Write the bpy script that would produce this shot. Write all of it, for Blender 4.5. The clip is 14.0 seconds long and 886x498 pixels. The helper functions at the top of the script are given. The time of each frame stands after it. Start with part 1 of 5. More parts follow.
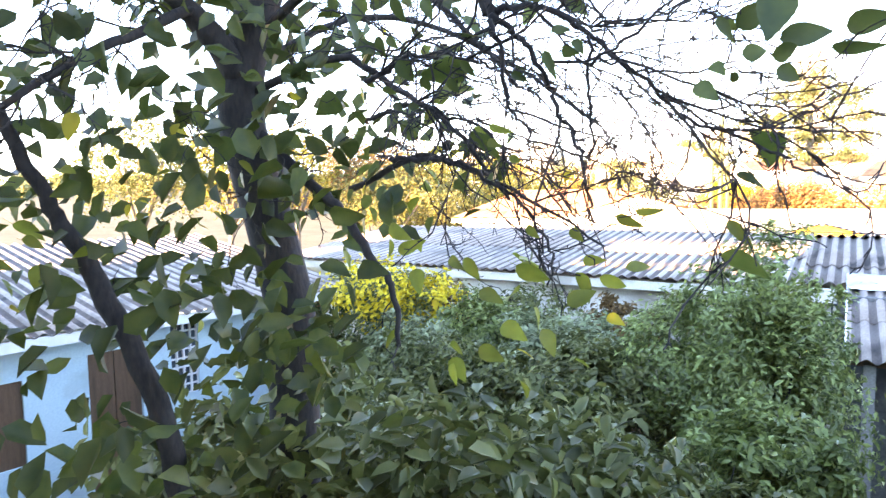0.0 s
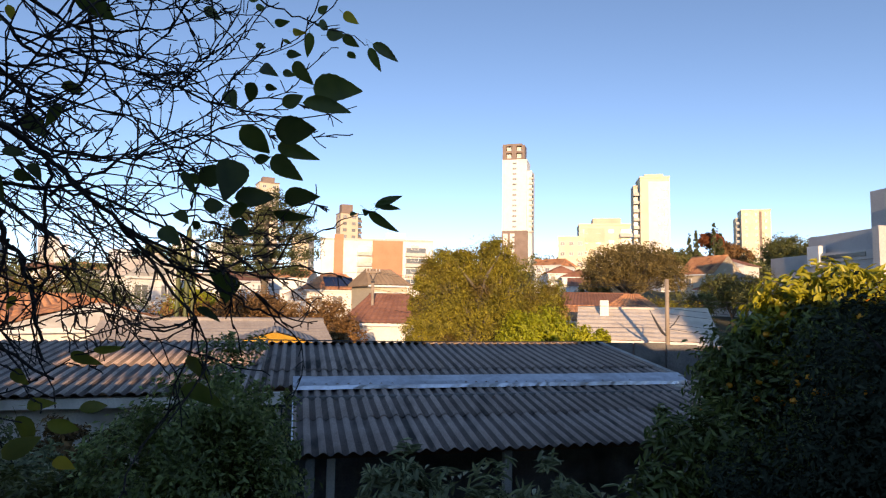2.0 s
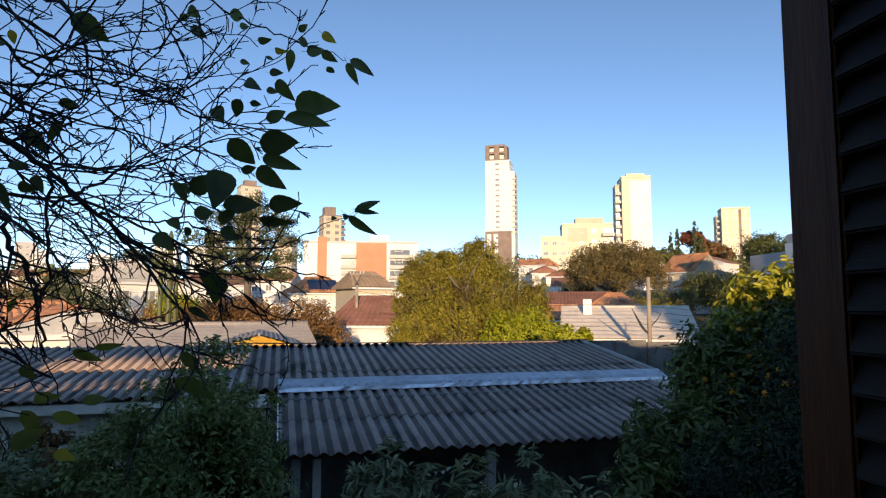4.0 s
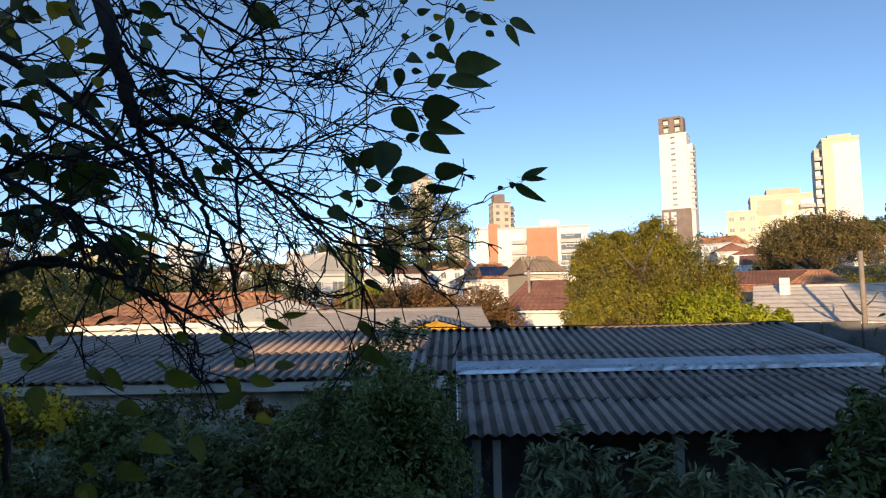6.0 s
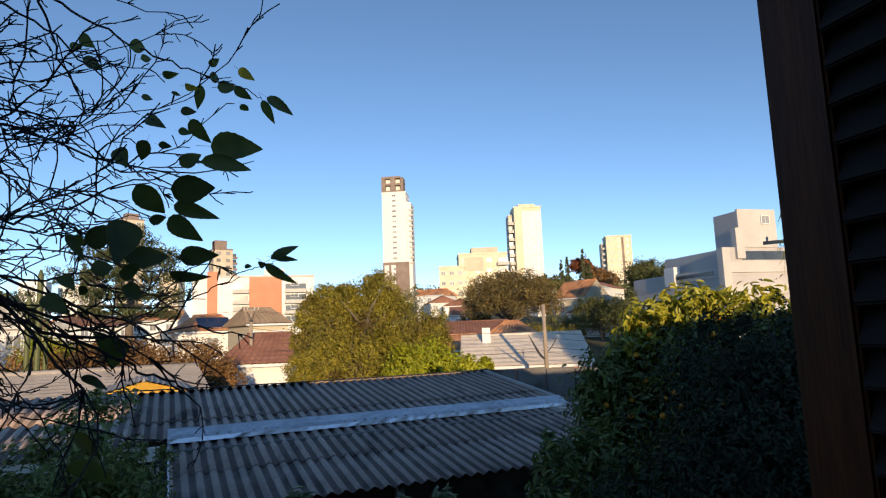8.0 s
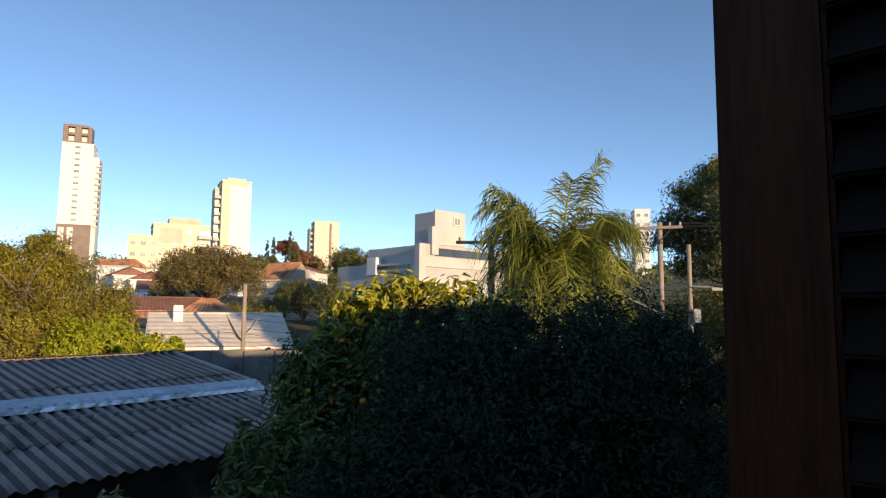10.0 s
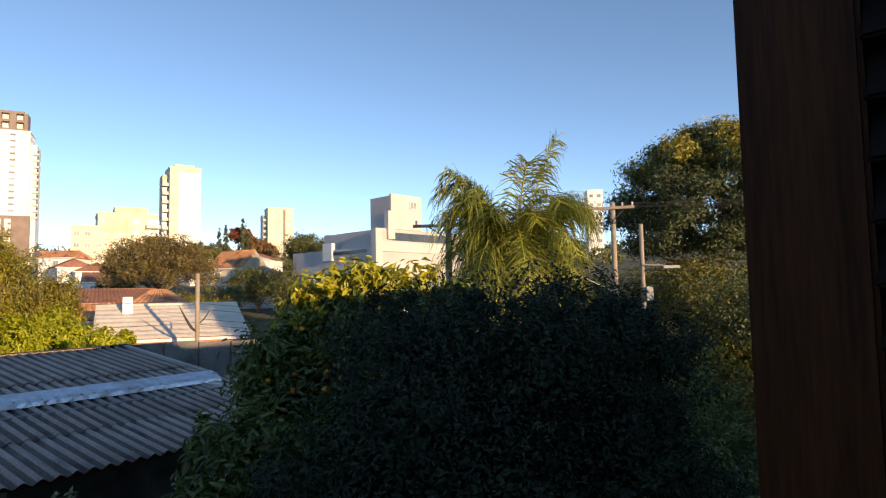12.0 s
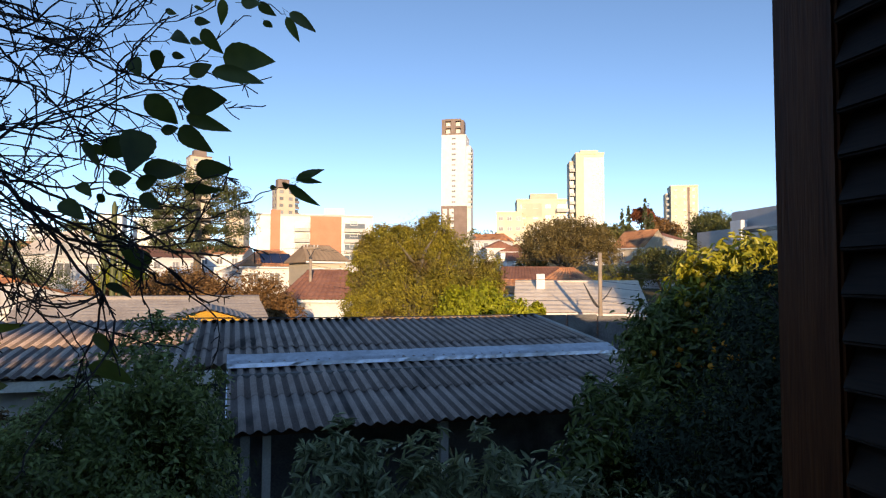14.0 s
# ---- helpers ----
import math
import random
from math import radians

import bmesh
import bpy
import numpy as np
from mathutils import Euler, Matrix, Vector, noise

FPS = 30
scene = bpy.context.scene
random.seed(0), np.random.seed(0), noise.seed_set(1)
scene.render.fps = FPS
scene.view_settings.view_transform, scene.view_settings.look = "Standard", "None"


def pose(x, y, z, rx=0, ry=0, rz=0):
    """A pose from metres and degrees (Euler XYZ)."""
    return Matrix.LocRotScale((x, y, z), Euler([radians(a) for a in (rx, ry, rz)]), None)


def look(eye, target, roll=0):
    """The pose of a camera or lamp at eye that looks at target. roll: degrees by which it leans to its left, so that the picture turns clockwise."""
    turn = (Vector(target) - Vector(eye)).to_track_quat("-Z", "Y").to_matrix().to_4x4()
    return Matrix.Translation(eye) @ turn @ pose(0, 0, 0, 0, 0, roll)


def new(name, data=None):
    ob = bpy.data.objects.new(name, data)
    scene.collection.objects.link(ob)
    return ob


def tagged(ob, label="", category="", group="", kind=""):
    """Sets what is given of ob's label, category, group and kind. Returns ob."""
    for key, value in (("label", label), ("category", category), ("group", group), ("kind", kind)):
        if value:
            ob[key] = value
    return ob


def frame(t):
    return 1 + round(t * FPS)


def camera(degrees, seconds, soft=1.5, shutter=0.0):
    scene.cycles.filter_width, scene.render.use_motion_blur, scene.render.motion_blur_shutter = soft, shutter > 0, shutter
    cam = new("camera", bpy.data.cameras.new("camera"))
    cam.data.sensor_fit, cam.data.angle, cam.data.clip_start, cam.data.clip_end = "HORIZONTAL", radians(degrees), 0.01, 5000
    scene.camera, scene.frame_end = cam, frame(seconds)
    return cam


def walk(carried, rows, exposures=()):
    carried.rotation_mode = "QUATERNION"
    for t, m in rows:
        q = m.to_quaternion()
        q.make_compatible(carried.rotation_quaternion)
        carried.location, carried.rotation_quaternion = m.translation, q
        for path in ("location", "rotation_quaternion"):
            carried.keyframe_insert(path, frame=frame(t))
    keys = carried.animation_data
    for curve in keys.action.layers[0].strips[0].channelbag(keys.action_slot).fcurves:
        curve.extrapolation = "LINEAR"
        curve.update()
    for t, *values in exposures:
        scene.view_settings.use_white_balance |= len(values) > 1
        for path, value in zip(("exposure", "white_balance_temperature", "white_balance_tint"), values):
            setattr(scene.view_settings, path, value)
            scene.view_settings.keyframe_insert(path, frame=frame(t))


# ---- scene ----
# The camera is held in an open upstairs window and pans from the garden tree to the shutter.
cam = camera(70.2, 14.0, soft=1.2, shutter=0.1)
walk(cam, [
    (0.0, pose(0.059, 0.112, 4.433, 85.20, 0.69, 39.26)),
    (0.5, pose(0.042, 0.102, 4.444, 91.45, -0.99, 27.08)),
    (1.0, pose(0.045, 0.068, 4.472, 92.78, -1.81, 15.76)),
    (1.5, pose(0.070, 0.062, 4.491, 94.41, -0.64, 2.37)),
    (2.0, pose(0.087, 0.038, 4.495, 94.89, -0.86, -6.50)),
    (2.2, pose(0.093, 0.006, 4.494, 95.33, -0.74, -7.52)),
    (4.3, pose(0.098, -0.085, 4.479, 94.86, 0.09, -7.78)),
    (4.5, pose(0.091, -0.067, 4.473, 93.96, 0.18, -5.81)),
    (5.0, pose(0.077, -0.077, 4.462, 94.46, 1.01, -0.08)),
    (5.5, pose(0.083, -0.086, 4.435, 94.88, 1.72, 7.57)),
    (6.0, pose(0.101, -0.014, 4.441, 93.90, 1.29, 7.66)),
    (6.5, pose(0.094, -0.021, 4.493, 95.62, 0.85, -1.17)),
    (7.0, pose(0.064, -0.013, 4.532, 95.36, 0.58, -15.40)),
    (7.5, pose(0.053, 0.025, 4.542, 95.87, -0.19, -20.26)),
    (8.0, pose(0.032, 0.008, 4.537, 97.66, 2.21, -16.98)),
    (8.5, pose(0.042, 0.115, 4.530, 98.35, -0.71, -20.46)),
    (9.0, pose(0.062, 0.238, 4.525, 96.54, -1.54, -32.62)),
    (9.2, pose(0.079, 0.260, 4.526, 96.59, -1.33, -35.76)),
    (10.2, pose(0.108, 0.330, 4.540, 95.30, -0.30, -45.00)),
    (11.3, pose(0.125, 0.360, 4.551, 94.23, 0.65, -49.20)),
    (11.5, pose(0.114, 0.381, 4.546, 94.12, 0.87, -48.76)),
    (12.0, pose(0.109, 0.372, 4.548, 94.23, 1.08, -47.43)),
    (12.5, pose(0.114, 0.322, 4.529, 91.48, 0.86, -36.94)),
    (13.0, pose(0.095, 0.199, 4.509, 92.13, -0.07, -26.74)),
    (13.5, pose(0.121, 0.073, 4.494, 92.41, 0.41, -14.39)),
    (14.0, pose(0.134, 0.016, 4.489, 92.70, -0.18, -11.94)),
], exposures=[(0.0, 4.5, 10800, 29), (0.5, 3.45, 10700, 30), (1.0, 2.25, 9900, 29), (1.5, 1.15, 9000, 26), (2.0, 0.85, 8500, 24), (2.2, 0.78, 8100, 21), (4.3, 0.72, 7750, 17), (9.0, 0.58, 7500, 14), (11.5, 0.98, 8600, 17), (14.0, 0.8, 7950, 19)])

# ---- light: clear evening sky and a low sun behind the house, almost straight from the back ----
SUN_EL, SUN_AZ = 7.0, 185.0
world = bpy.data.worlds.new("sky")
scene.world = world
world.use_nodes = True
wn = world.node_tree.nodes
sky = wn.new("ShaderNodeTexSky")
sky.sky_type = 'NISHITA'
sky.sun_disc = False
sky.sun_elevation, sky.sun_rotation = radians(SUN_EL + 9), radians(SUN_AZ)
sky.altitude, sky.air_density, sky.dust_density, sky.ozone_density = 800, 0.62, 0.0, 2.8
wn["Background"].inputs["Strength"].default_value = 0.15
clear = wn.new("ShaderNodeHueSaturation")
clear.inputs["Hue"].default_value, clear.inputs["Saturation"].default_value = 0.495, 1.06
world.node_tree.links.new(sky.outputs[0], clear.inputs["Color"])
world.node_tree.links.new(clear.outputs[0], wn["Background"].inputs["Color"])
sun = new("sun", bpy.data.lights.new("sun", "SUN"))
sun.data.energy, sun.data.angle, sun.data.color = 3.5, radians(0.5), (1.0, 0.79, 0.52)
to_sun = Vector((math.sin(radians(SUN_AZ)), math.cos(radians(SUN_AZ)), math.tan(radians(SUN_EL))))
sun.matrix_world = look(to_sun * 100, (0, 0, 0))

# ---- materials ----


def mat(name, a, b, rough=0.7, scale=4.0, fine=40.0, bump=0.2, metal=0.0, depth=0.01, stretch=(1, 1, 1), leaf=0.0, island=0.0, spots=None, each=0.0, spec=0.5):
    """Two-scale noise between colours a and b, with fine relief. leaf: share of light let through; island, each: brightness spread per leaf and per piece."""
    m = bpy.data.materials.new(name)
    m.use_nodes = True
    n, l = m.node_tree.nodes, m.node_tree.links
    p = n["Principled BSDF"]
    p.inputs["Roughness"].default_value, p.inputs["Metallic"].default_value = rough, metal
    p.inputs["Specular IOR Level"].default_value = spec
    geo = n.new("ShaderNodeNewGeometry")
    mp = n.new("ShaderNodeMapping")
    mp.inputs["Scale"].default_value = stretch
    l.new(geo.outputs["Position"], mp.inputs["Vector"])
    n1, n2 = n.new("ShaderNodeTexNoise"), n.new("ShaderNodeTexNoise")
    for q, s in ((n1, scale), (n2, fine)):
        q.inputs["Scale"].default_value, q.inputs["Detail"].default_value = s, 6
        l.new(mp.outputs[0], q.inputs["Vector"])
    add = n.new("ShaderNodeMath")
    add.operation = "MULTIPLY_ADD"
    add.inputs[1].default_value = 0.5
    l.new(n2.outputs[0], add.inputs[0])
    half = n.new("ShaderNodeMath")
    half.operation = "MULTIPLY"
    half.inputs[1].default_value = 0.5
    l.new(n1.outputs[0], half.inputs[0])
    l.new(half.outputs[0], add.inputs[2])
    ramp = n.new("ShaderNodeValToRGB")
    ramp.color_ramp.elements[0].position, ramp.color_ramp.elements[1].position = 0.36, 0.64
    ramp.color_ramp.elements[0].color, ramp.color_ramp.elements[1].color = (*a, 1), (*b, 1)
    l.new(add.outputs[0], ramp.inputs[0])
    col = ramp.outputs[0]
    if spots:
        n3 = n.new("ShaderNodeTexNoise")
        n3.inputs["Scale"].default_value, n3.inputs["Detail"].default_value = spots[1], 8
        l.new(mp.outputs[0], n3.inputs["Vector"])
        r3 = n.new("ShaderNodeValToRGB")
        r3.color_ramp.elements[0].position, r3.color_ramp.elements[1].position = 0.52, 0.68
        l.new(n3.outputs[0], r3.inputs[0])
        mx = n.new("ShaderNodeMix")
        mx.data_type = "RGBA"
        mx.inputs["B"].default_value = (*spots[0], 1)
        l.new(r3.outputs[0], mx.inputs["Factor"])
        l.new(col, mx.inputs["A"])
        col = mx.outputs["Result"]
    if island or each:
        hs = n.new("ShaderNodeHueSaturation")
        mr = n.new("ShaderNodeMapRange")
        k = island or each
        mr.inputs["To Min"].default_value, mr.inputs["To Max"].default_value = 1 - k, 1 + k
        if island:
            l.new(geo.outputs["Random Per Island"], mr.inputs[0])
        else:
            oi = n.new("ShaderNodeObjectInfo")
            l.new(oi.outputs["Random"], mr.inputs[0])
        l.new(mr.outputs[0], hs.inputs["Value"])
        l.new(col, hs.inputs["Color"])
        col = hs.outputs[0]
    l.new(col, p.inputs["Base Color"])
    if bump:
        bp = n.new("ShaderNodeBump")
        bp.inputs["Strength"].default_value, bp.inputs["Distance"].default_value = bump, depth
        l.new(add.outputs[0], bp.inputs["Height"])
        l.new(bp.outputs[0], p.inputs["Normal"])
    if leaf:
        tr, ms = n.new("ShaderNodeBsdfTranslucent"), n.new("ShaderNodeMixShader")
        ms.inputs[0].default_value = leaf
        l.new(col, tr.inputs[0])
        l.new(p.outputs[0], ms.inputs[1])
        l.new(tr.outputs[0], ms.inputs[2])
        l.new(ms.outputs[0], n["Material Output"].inputs["Surface"])
    return m


FIBRE = mat("fibre_cement", (0.31, 0.225, 0.185), (0.55, 0.42, 0.35), 0.85, 1.6, 34, 0.5, depth=0.006, stretch=(2.2, 0.55, 1), spots=((0.22, 0.17, 0.145), 1.6), each=0.12)
# darker copy for the wave troughs, their shade put into the colour
FIBRE_TROUGH = mat("fibre_cement_trough_shade", (0.12, 0.088, 0.075), (0.23, 0.175, 0.15), 0.9, 1.6, 34, 0.5, depth=0.006, stretch=(2.2, 0.55, 1), spots=((0.05, 0.042, 0.038), 1.6), each=0.12)
FIBRE_OLD = mat("fibre_cement_pale", (0.31, 0.245, 0.205), (0.50, 0.40, 0.34), 0.85, 1.3, 30, 0.5, depth=0.006, spots=((0.20, 0.17, 0.15), 2.0), each=0.12)
GREYROOF = mat("grey_roof", (0.30, 0.26, 0.23), (0.44, 0.39, 0.34), 0.85, 0.8, 14, 0.3, each=0.1)
FARGLASS = mat("far_window_glass", (0.22, 0.23, 0.24), (0.34, 0.35, 0.36), 0.25, 0.3, 3, 0, each=0.35)
ZINC = mat("zinc", (0.55, 0.57, 0.60), (0.78, 0.80, 0.83), 0.34, 1.5, 14, 0.35, metal=0.9, depth=0.02, spots=((0.42, 0.42, 0.43), 1.4))
PLASTER = mat("cream_plaster", (0.56, 0.50, 0.42), (0.74, 0.68, 0.58), 0.85, 1.2, 40, 0.2, spots=((0.40, 0.35, 0.29), 1.1))
BLUEWALL = mat("pale_blue_plaster", (0.40, 0.60, 0.66), (0.55, 0.74, 0.78), 0.85, 1.0, 40, 0.2, spots=((0.36, 0.48, 0.50), 1.6))
CONCRETE = mat("concrete", (0.28, 0.26, 0.24), (0.44, 0.42, 0.38), 0.9, 2.0, 50, 0.3)
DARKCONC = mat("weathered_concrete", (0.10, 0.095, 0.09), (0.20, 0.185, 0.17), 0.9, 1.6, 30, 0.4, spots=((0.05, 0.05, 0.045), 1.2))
SOIL = mat("soil_and_grass", (0.05, 0.06, 0.025), (0.13, 0.11, 0.06), 0.95, 0.35, 9, 0.6, depth=0.05)
BARK = mat("bark", (0.018, 0.013, 0.012), (0.05, 0.038, 0.034), 0.9, 9, 70, 0.8, depth=0.01, stretch=(1, 1, 0.35))
BARK2 = mat("grey_bark", (0.10, 0.085, 0.07), (0.20, 0.17, 0.14), 0.9, 6, 50, 0.7, stretch=(1, 1, 0.35))
WOOD = mat("stained_wood", (0.080, 0.022, 0.008), (0.18, 0.052, 0.017), 0.55, 5, 60, 0.35, depth=0.003, stretch=(6, 6, 0.35), spec=0.2)
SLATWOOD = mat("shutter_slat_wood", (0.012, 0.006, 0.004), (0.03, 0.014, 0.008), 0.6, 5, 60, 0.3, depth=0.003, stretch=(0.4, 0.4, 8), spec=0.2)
DOORWOOD = mat("door_wood", (0.10, 0.045, 0.025), (0.19, 0.09, 0.05), 0.6, 4, 40, 0.3, stretch=(6, 6, 0.5))
POLE = mat("pole_concrete", (0.24, 0.19, 0.145), (0.38, 0.31, 0.25), 0.9, 2.5, 40, 0.3)
WIRE = mat("wire", (0.02, 0.02, 0.02), (0.05, 0.05, 0.05), 0.6, 3, 30, 0)
TERRA = mat("terracotta", (0.46, 0.18, 0.075), (0.68, 0.33, 0.16), 0.85, 0.9, 14, 0.3, spots=((0.20, 0.08, 0.05), 0.8), each=0.2)
BROWNTILE = mat("brown_tile", (0.18, 0.075, 0.05), (0.32, 0.15, 0.10), 0.85, 0.9, 14, 0.3, each=0.2)
TANTILE = mat("tan_tile", (0.34, 0.23, 0.14), (0.52, 0.37, 0.24), 0.85, 0.9, 14, 0.3, each=0.2)
PALETILE = mat("pale_tile", (0.64, 0.54, 0.43), (0.82, 0.72, 0.60), 0.8, 1.2, 14, 0.25, each=0.08)
WHITE = mat("white_paint", (0.66, 0.66, 0.65), (0.78, 0.78, 0.77), 0.8, 0.5, 8, 0.1)
CREAM = mat("cream_facade", (0.60, 0.55, 0.41), (0.70, 0.65, 0.50), 0.8, 0.3, 6, 0.1)
BEIGE = mat("beige_facade", (0.50, 0.43, 0.33), (0.62, 0.54, 0.42), 0.8, 0.3, 6, 0.1)
SALMON = mat("salmon_facade", (0.55, 0.21, 0.12), (0.66, 0.28, 0.17), 0.8, 0.3, 6, 0.1)
BRICKBR = mat("brown_facade", (0.19, 0.14, 0.12), (0.28, 0.215, 0.185), 0.8, 0.3, 6, 0.1)
GREYF = mat("grey_facade", (0.40, 0.38, 0.38), (0.50, 0.48, 0.47), 0.8, 0.4, 8, 0.1)
LGREY = mat("light_grey_facade", (0.46, 0.44, 0.42), (0.58, 0.55, 0.52), 0.8, 0.4, 8, 0.1)
GLASS = mat("window_glass", (0.05, 0.065, 0.08), (0.11, 0.13, 0.15), 0.12, 0.3, 3, 0, each=0.4)
SOLAR = mat("solar_panel", (0.015, 0.02, 0.05), (0.03, 0.04, 0.09), 0.15, 2, 10, 0)
YELLOW = mat("yellow_paint", (0.75, 0.42, 0.03), (0.85, 0.52, 0.06), 0.6, 2, 20, 0.1)
IRON = mat("dark_iron", (0.03, 0.03, 0.035), (0.07, 0.07, 0.075), 0.55, 5, 40, 0.1)
TARP = mat("blue_plastic", (0.15, 0.40, 0.70), (0.45, 0.70, 0.90), 0.35, 5, 20, 0.6)
FRUIT = mat("orange_peel", (0.72, 0.24, 0.015), (0.85, 0.36, 0.03), 0.45, 8, 90, 0.25, each=0.15)
BLOSSOM = mat("yellow_blossom", (0.65, 0.42, 0.02), (0.80, 0.60, 0.05), 0.7, 5, 30, 0, leaf=0.3, island=0.25)
G_NEAR = mat("leaf_green", (0.045, 0.07, 0.014), (0.10, 0.13, 0.025), 0.5, 3, 20, 0.1, leaf=0.35, each=0.35)
G_NEARY = mat("leaf_yellow", (0.40, 0.28, 0.02), (0.55, 0.42, 0.04), 0.55, 3, 20, 0.1, leaf=0.4, each=0.2)
G_NEARJ = mat("leaf_green_small", (0.04, 0.06, 0.014), (0.10, 0.115, 0.022), 0.5, 3, 20, 0.1, leaf=0.35, island=0.45)
G_CITRUS = mat("citrus_leaf", (0.07, 0.11, 0.026), (0.19, 0.225, 0.055), 0.38, 1.5, 12, 0.1, leaf=0.25, island=0.4)
G_TIP = mat("citrus_young_leaf", (0.30, 0.30, 0.03), (0.50, 0.44, 0.05), 0.4, 2, 12, 0.1, leaf=0.35, island=0.25)
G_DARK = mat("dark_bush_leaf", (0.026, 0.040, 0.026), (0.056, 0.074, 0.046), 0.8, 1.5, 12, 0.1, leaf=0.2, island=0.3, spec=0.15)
G_GREY = mat("greyish_bush_leaf", (0.16, 0.20, 0.10), (0.34, 0.37, 0.20), 0.5, 1.5, 12, 0.1, leaf=0.25, island=0.4)
G_HEDGE = mat("hedge_leaf", (0.075, 0.092, 0.024), (0.17, 0.17, 0.05), 0.55, 1.0, 12, 0.1, leaf=0.25, island=0.5)
G_OLIVE = mat("olive_leaf", (0.13, 0.12, 0.018), (0.37, 0.315, 0.036), 0.6, 1.1, 5, 0.1, leaf=0.25, island=0.55, spots=((0.13, 0.088, 0.03), 0.7))
G_LIME = mat("lime_leaf", (0.27, 0.31, 0.018), (0.46, 0.46, 0.04), 0.55, 0.6, 6, 0.1, leaf=0.35, island=0.35)
G_PINE = mat("pine_leaf", (0.053, 0.075, 0.030), (0.112, 0.128, 0.045), 0.6, 0.5, 6, 0.1, leaf=0.15, island=0.45)
# lit copy of the pine leaf, low sunlight put into its yellow
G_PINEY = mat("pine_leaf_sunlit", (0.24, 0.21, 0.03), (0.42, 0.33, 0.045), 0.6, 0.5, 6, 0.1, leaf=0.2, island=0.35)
G_BROWN = mat("autumn_leaf", (0.168, 0.091, 0.035), (0.308, 0.168, 0.063), 0.7, 0.4, 5, 0.1, leaf=0.25, island=0.45)
G_RUST = mat("rust_leaf", (0.18, 0.055, 0.02), (0.28, 0.09, 0.04), 0.7, 0.4, 5, 0.1, leaf=0.25, island=0.4)
G_PALM = mat("palm_leaf", (0.13, 0.165, 0.028), (0.30, 0.30, 0.06), 0.45, 0.8, 8, 0.1, leaf=0.3, island=0.6)
G_UMB = mat("umbrella_leaf", (0.115, 0.09, 0.03), (0.23, 0.17, 0.06), 0.7, 0.4, 5, 0.1, leaf=0.25, island=0.4)
G_MID = mat("midgreen_bush_leaf", (0.105, 0.15, 0.04), (0.25, 0.30, 0.09), 0.42, 1.5, 12, 0.1, leaf=0.3, island=0.45)
G_NEARL = mat("leaf_yellowish_green", (0.13, 0.15, 0.02), (0.24, 0.25, 0.035), 0.5, 3, 20, 0.1, leaf=0.45, each=0.3)
G_FAR = mat("far_leaf", (0.096, 0.128, 0.048), (0.192, 0.192, 0.080), 0.8, 0.15, 2, 0.1, leaf=0.2, island=0.45)

# ---- geometry helpers ----
rnd = random.Random(7)
RN = np.random.default_rng(7)


def mesh(name, geo, material, smooth=False):
    me = bpy.data.meshes.new(name)
    me.from_pydata(geo[0], [], geo[1])
    me.materials.append(material)
    if smooth:
        me.polygons.foreach_set("use_smooth", [True] * len(me.polygons))
    me.update()
    return me


def part(name, geo, material, parent=None, label="", smooth=False):
    """One mesh object under a thing or a part; geo is (vertices, faces) or a mesh made before."""
    me = geo if isinstance(geo, bpy.types.Mesh) else mesh(name, geo, material, smooth)
    ob = new(name, me)
    if parent:
        ob.parent = parent
    return tagged(ob, label)


def thing(name, label, category, group="", kind="", m=None):
    ob = new(name)
    ob.empty_display_size = 0.1
    if m is not None:
        ob.matrix_basis = m
    return tagged(ob, label, category, group, kind)


def merge(*geos):
    v, f = [], []
    for a, b in geos:
        k = len(v)
        v += list(a)
        f += [tuple(i + k for i in q) for q in b]
    return v, f


def move(geo, m):
    return [tuple(m @ Vector(p)) for p in geo[0]], geo[1]


def box(x0, y0, z0, x1, y1, z1, bevel=0.0):
    if bevel <= 0:
        v = [(x0, y0, z0), (x1, y0, z0), (x1, y1, z0), (x0, y1, z0), (x0, y0, z1), (x1, y0, z1), (x1, y1, z1), (x0, y1, z1)]
        return v, [(3, 2, 1, 0), (4, 5, 6, 7), (0, 1, 5, 4), (1, 2, 6, 5), (2, 3, 7, 6), (3, 0, 4, 7)]
    bm = bmesh.new()
    bmesh.ops.create_cube(bm, size=1)
    for q in bm.verts:
        q.co = ((x0 + x1) / 2 + q.co.x * (x1 - x0), (y0 + y1) / 2 + q.co.y * (y1 - y0), (z0 + z1) / 2 + q.co.z * (z1 - z0))
    bmesh.ops.bevel(bm, geom=bm.edges[:], offset=bevel, segments=2, affect="EDGES")
    bm.verts.index_update()
    out = [tuple(q.co) for q in bm.verts], [tuple(q.index for q in fc.verts) for fc in bm.faces]
    bm.free()
    return out


def tube(pts, radii, n=6, cap=True):
    """A tapered tube along points."""
    pts = [Vector(p) for p in pts]
    v, f = [], []
    for i, p in enumerate(pts):
        d = (pts[min(i + 1, len(pts) - 1)] - pts[max(i - 1, 0)]).normalized()
        a = d.cross(Vector((0.31, 0.11, 0.94)) if abs(d.z) < 0.9 else Vector((1, 0, 0))).normalized()
        b = d.cross(a)
        for k in range(n):
            w = 2 * math.pi * k / n
            v.append(tuple(p + (a * math.cos(w) + b * math.sin(w)) * radii[i]))
    for i in range(len(pts) - 1):
        for k in range(n):
            f.append((i * n + k, i * n + (k + 1) % n, (i + 1) * n + (k + 1) % n, (i + 1) * n + k))
    if cap:
        f.append(tuple(range(n))[::-1])
        f.append(tuple(range((len(pts) - 1) * n, len(pts) * n)))
    return v, f


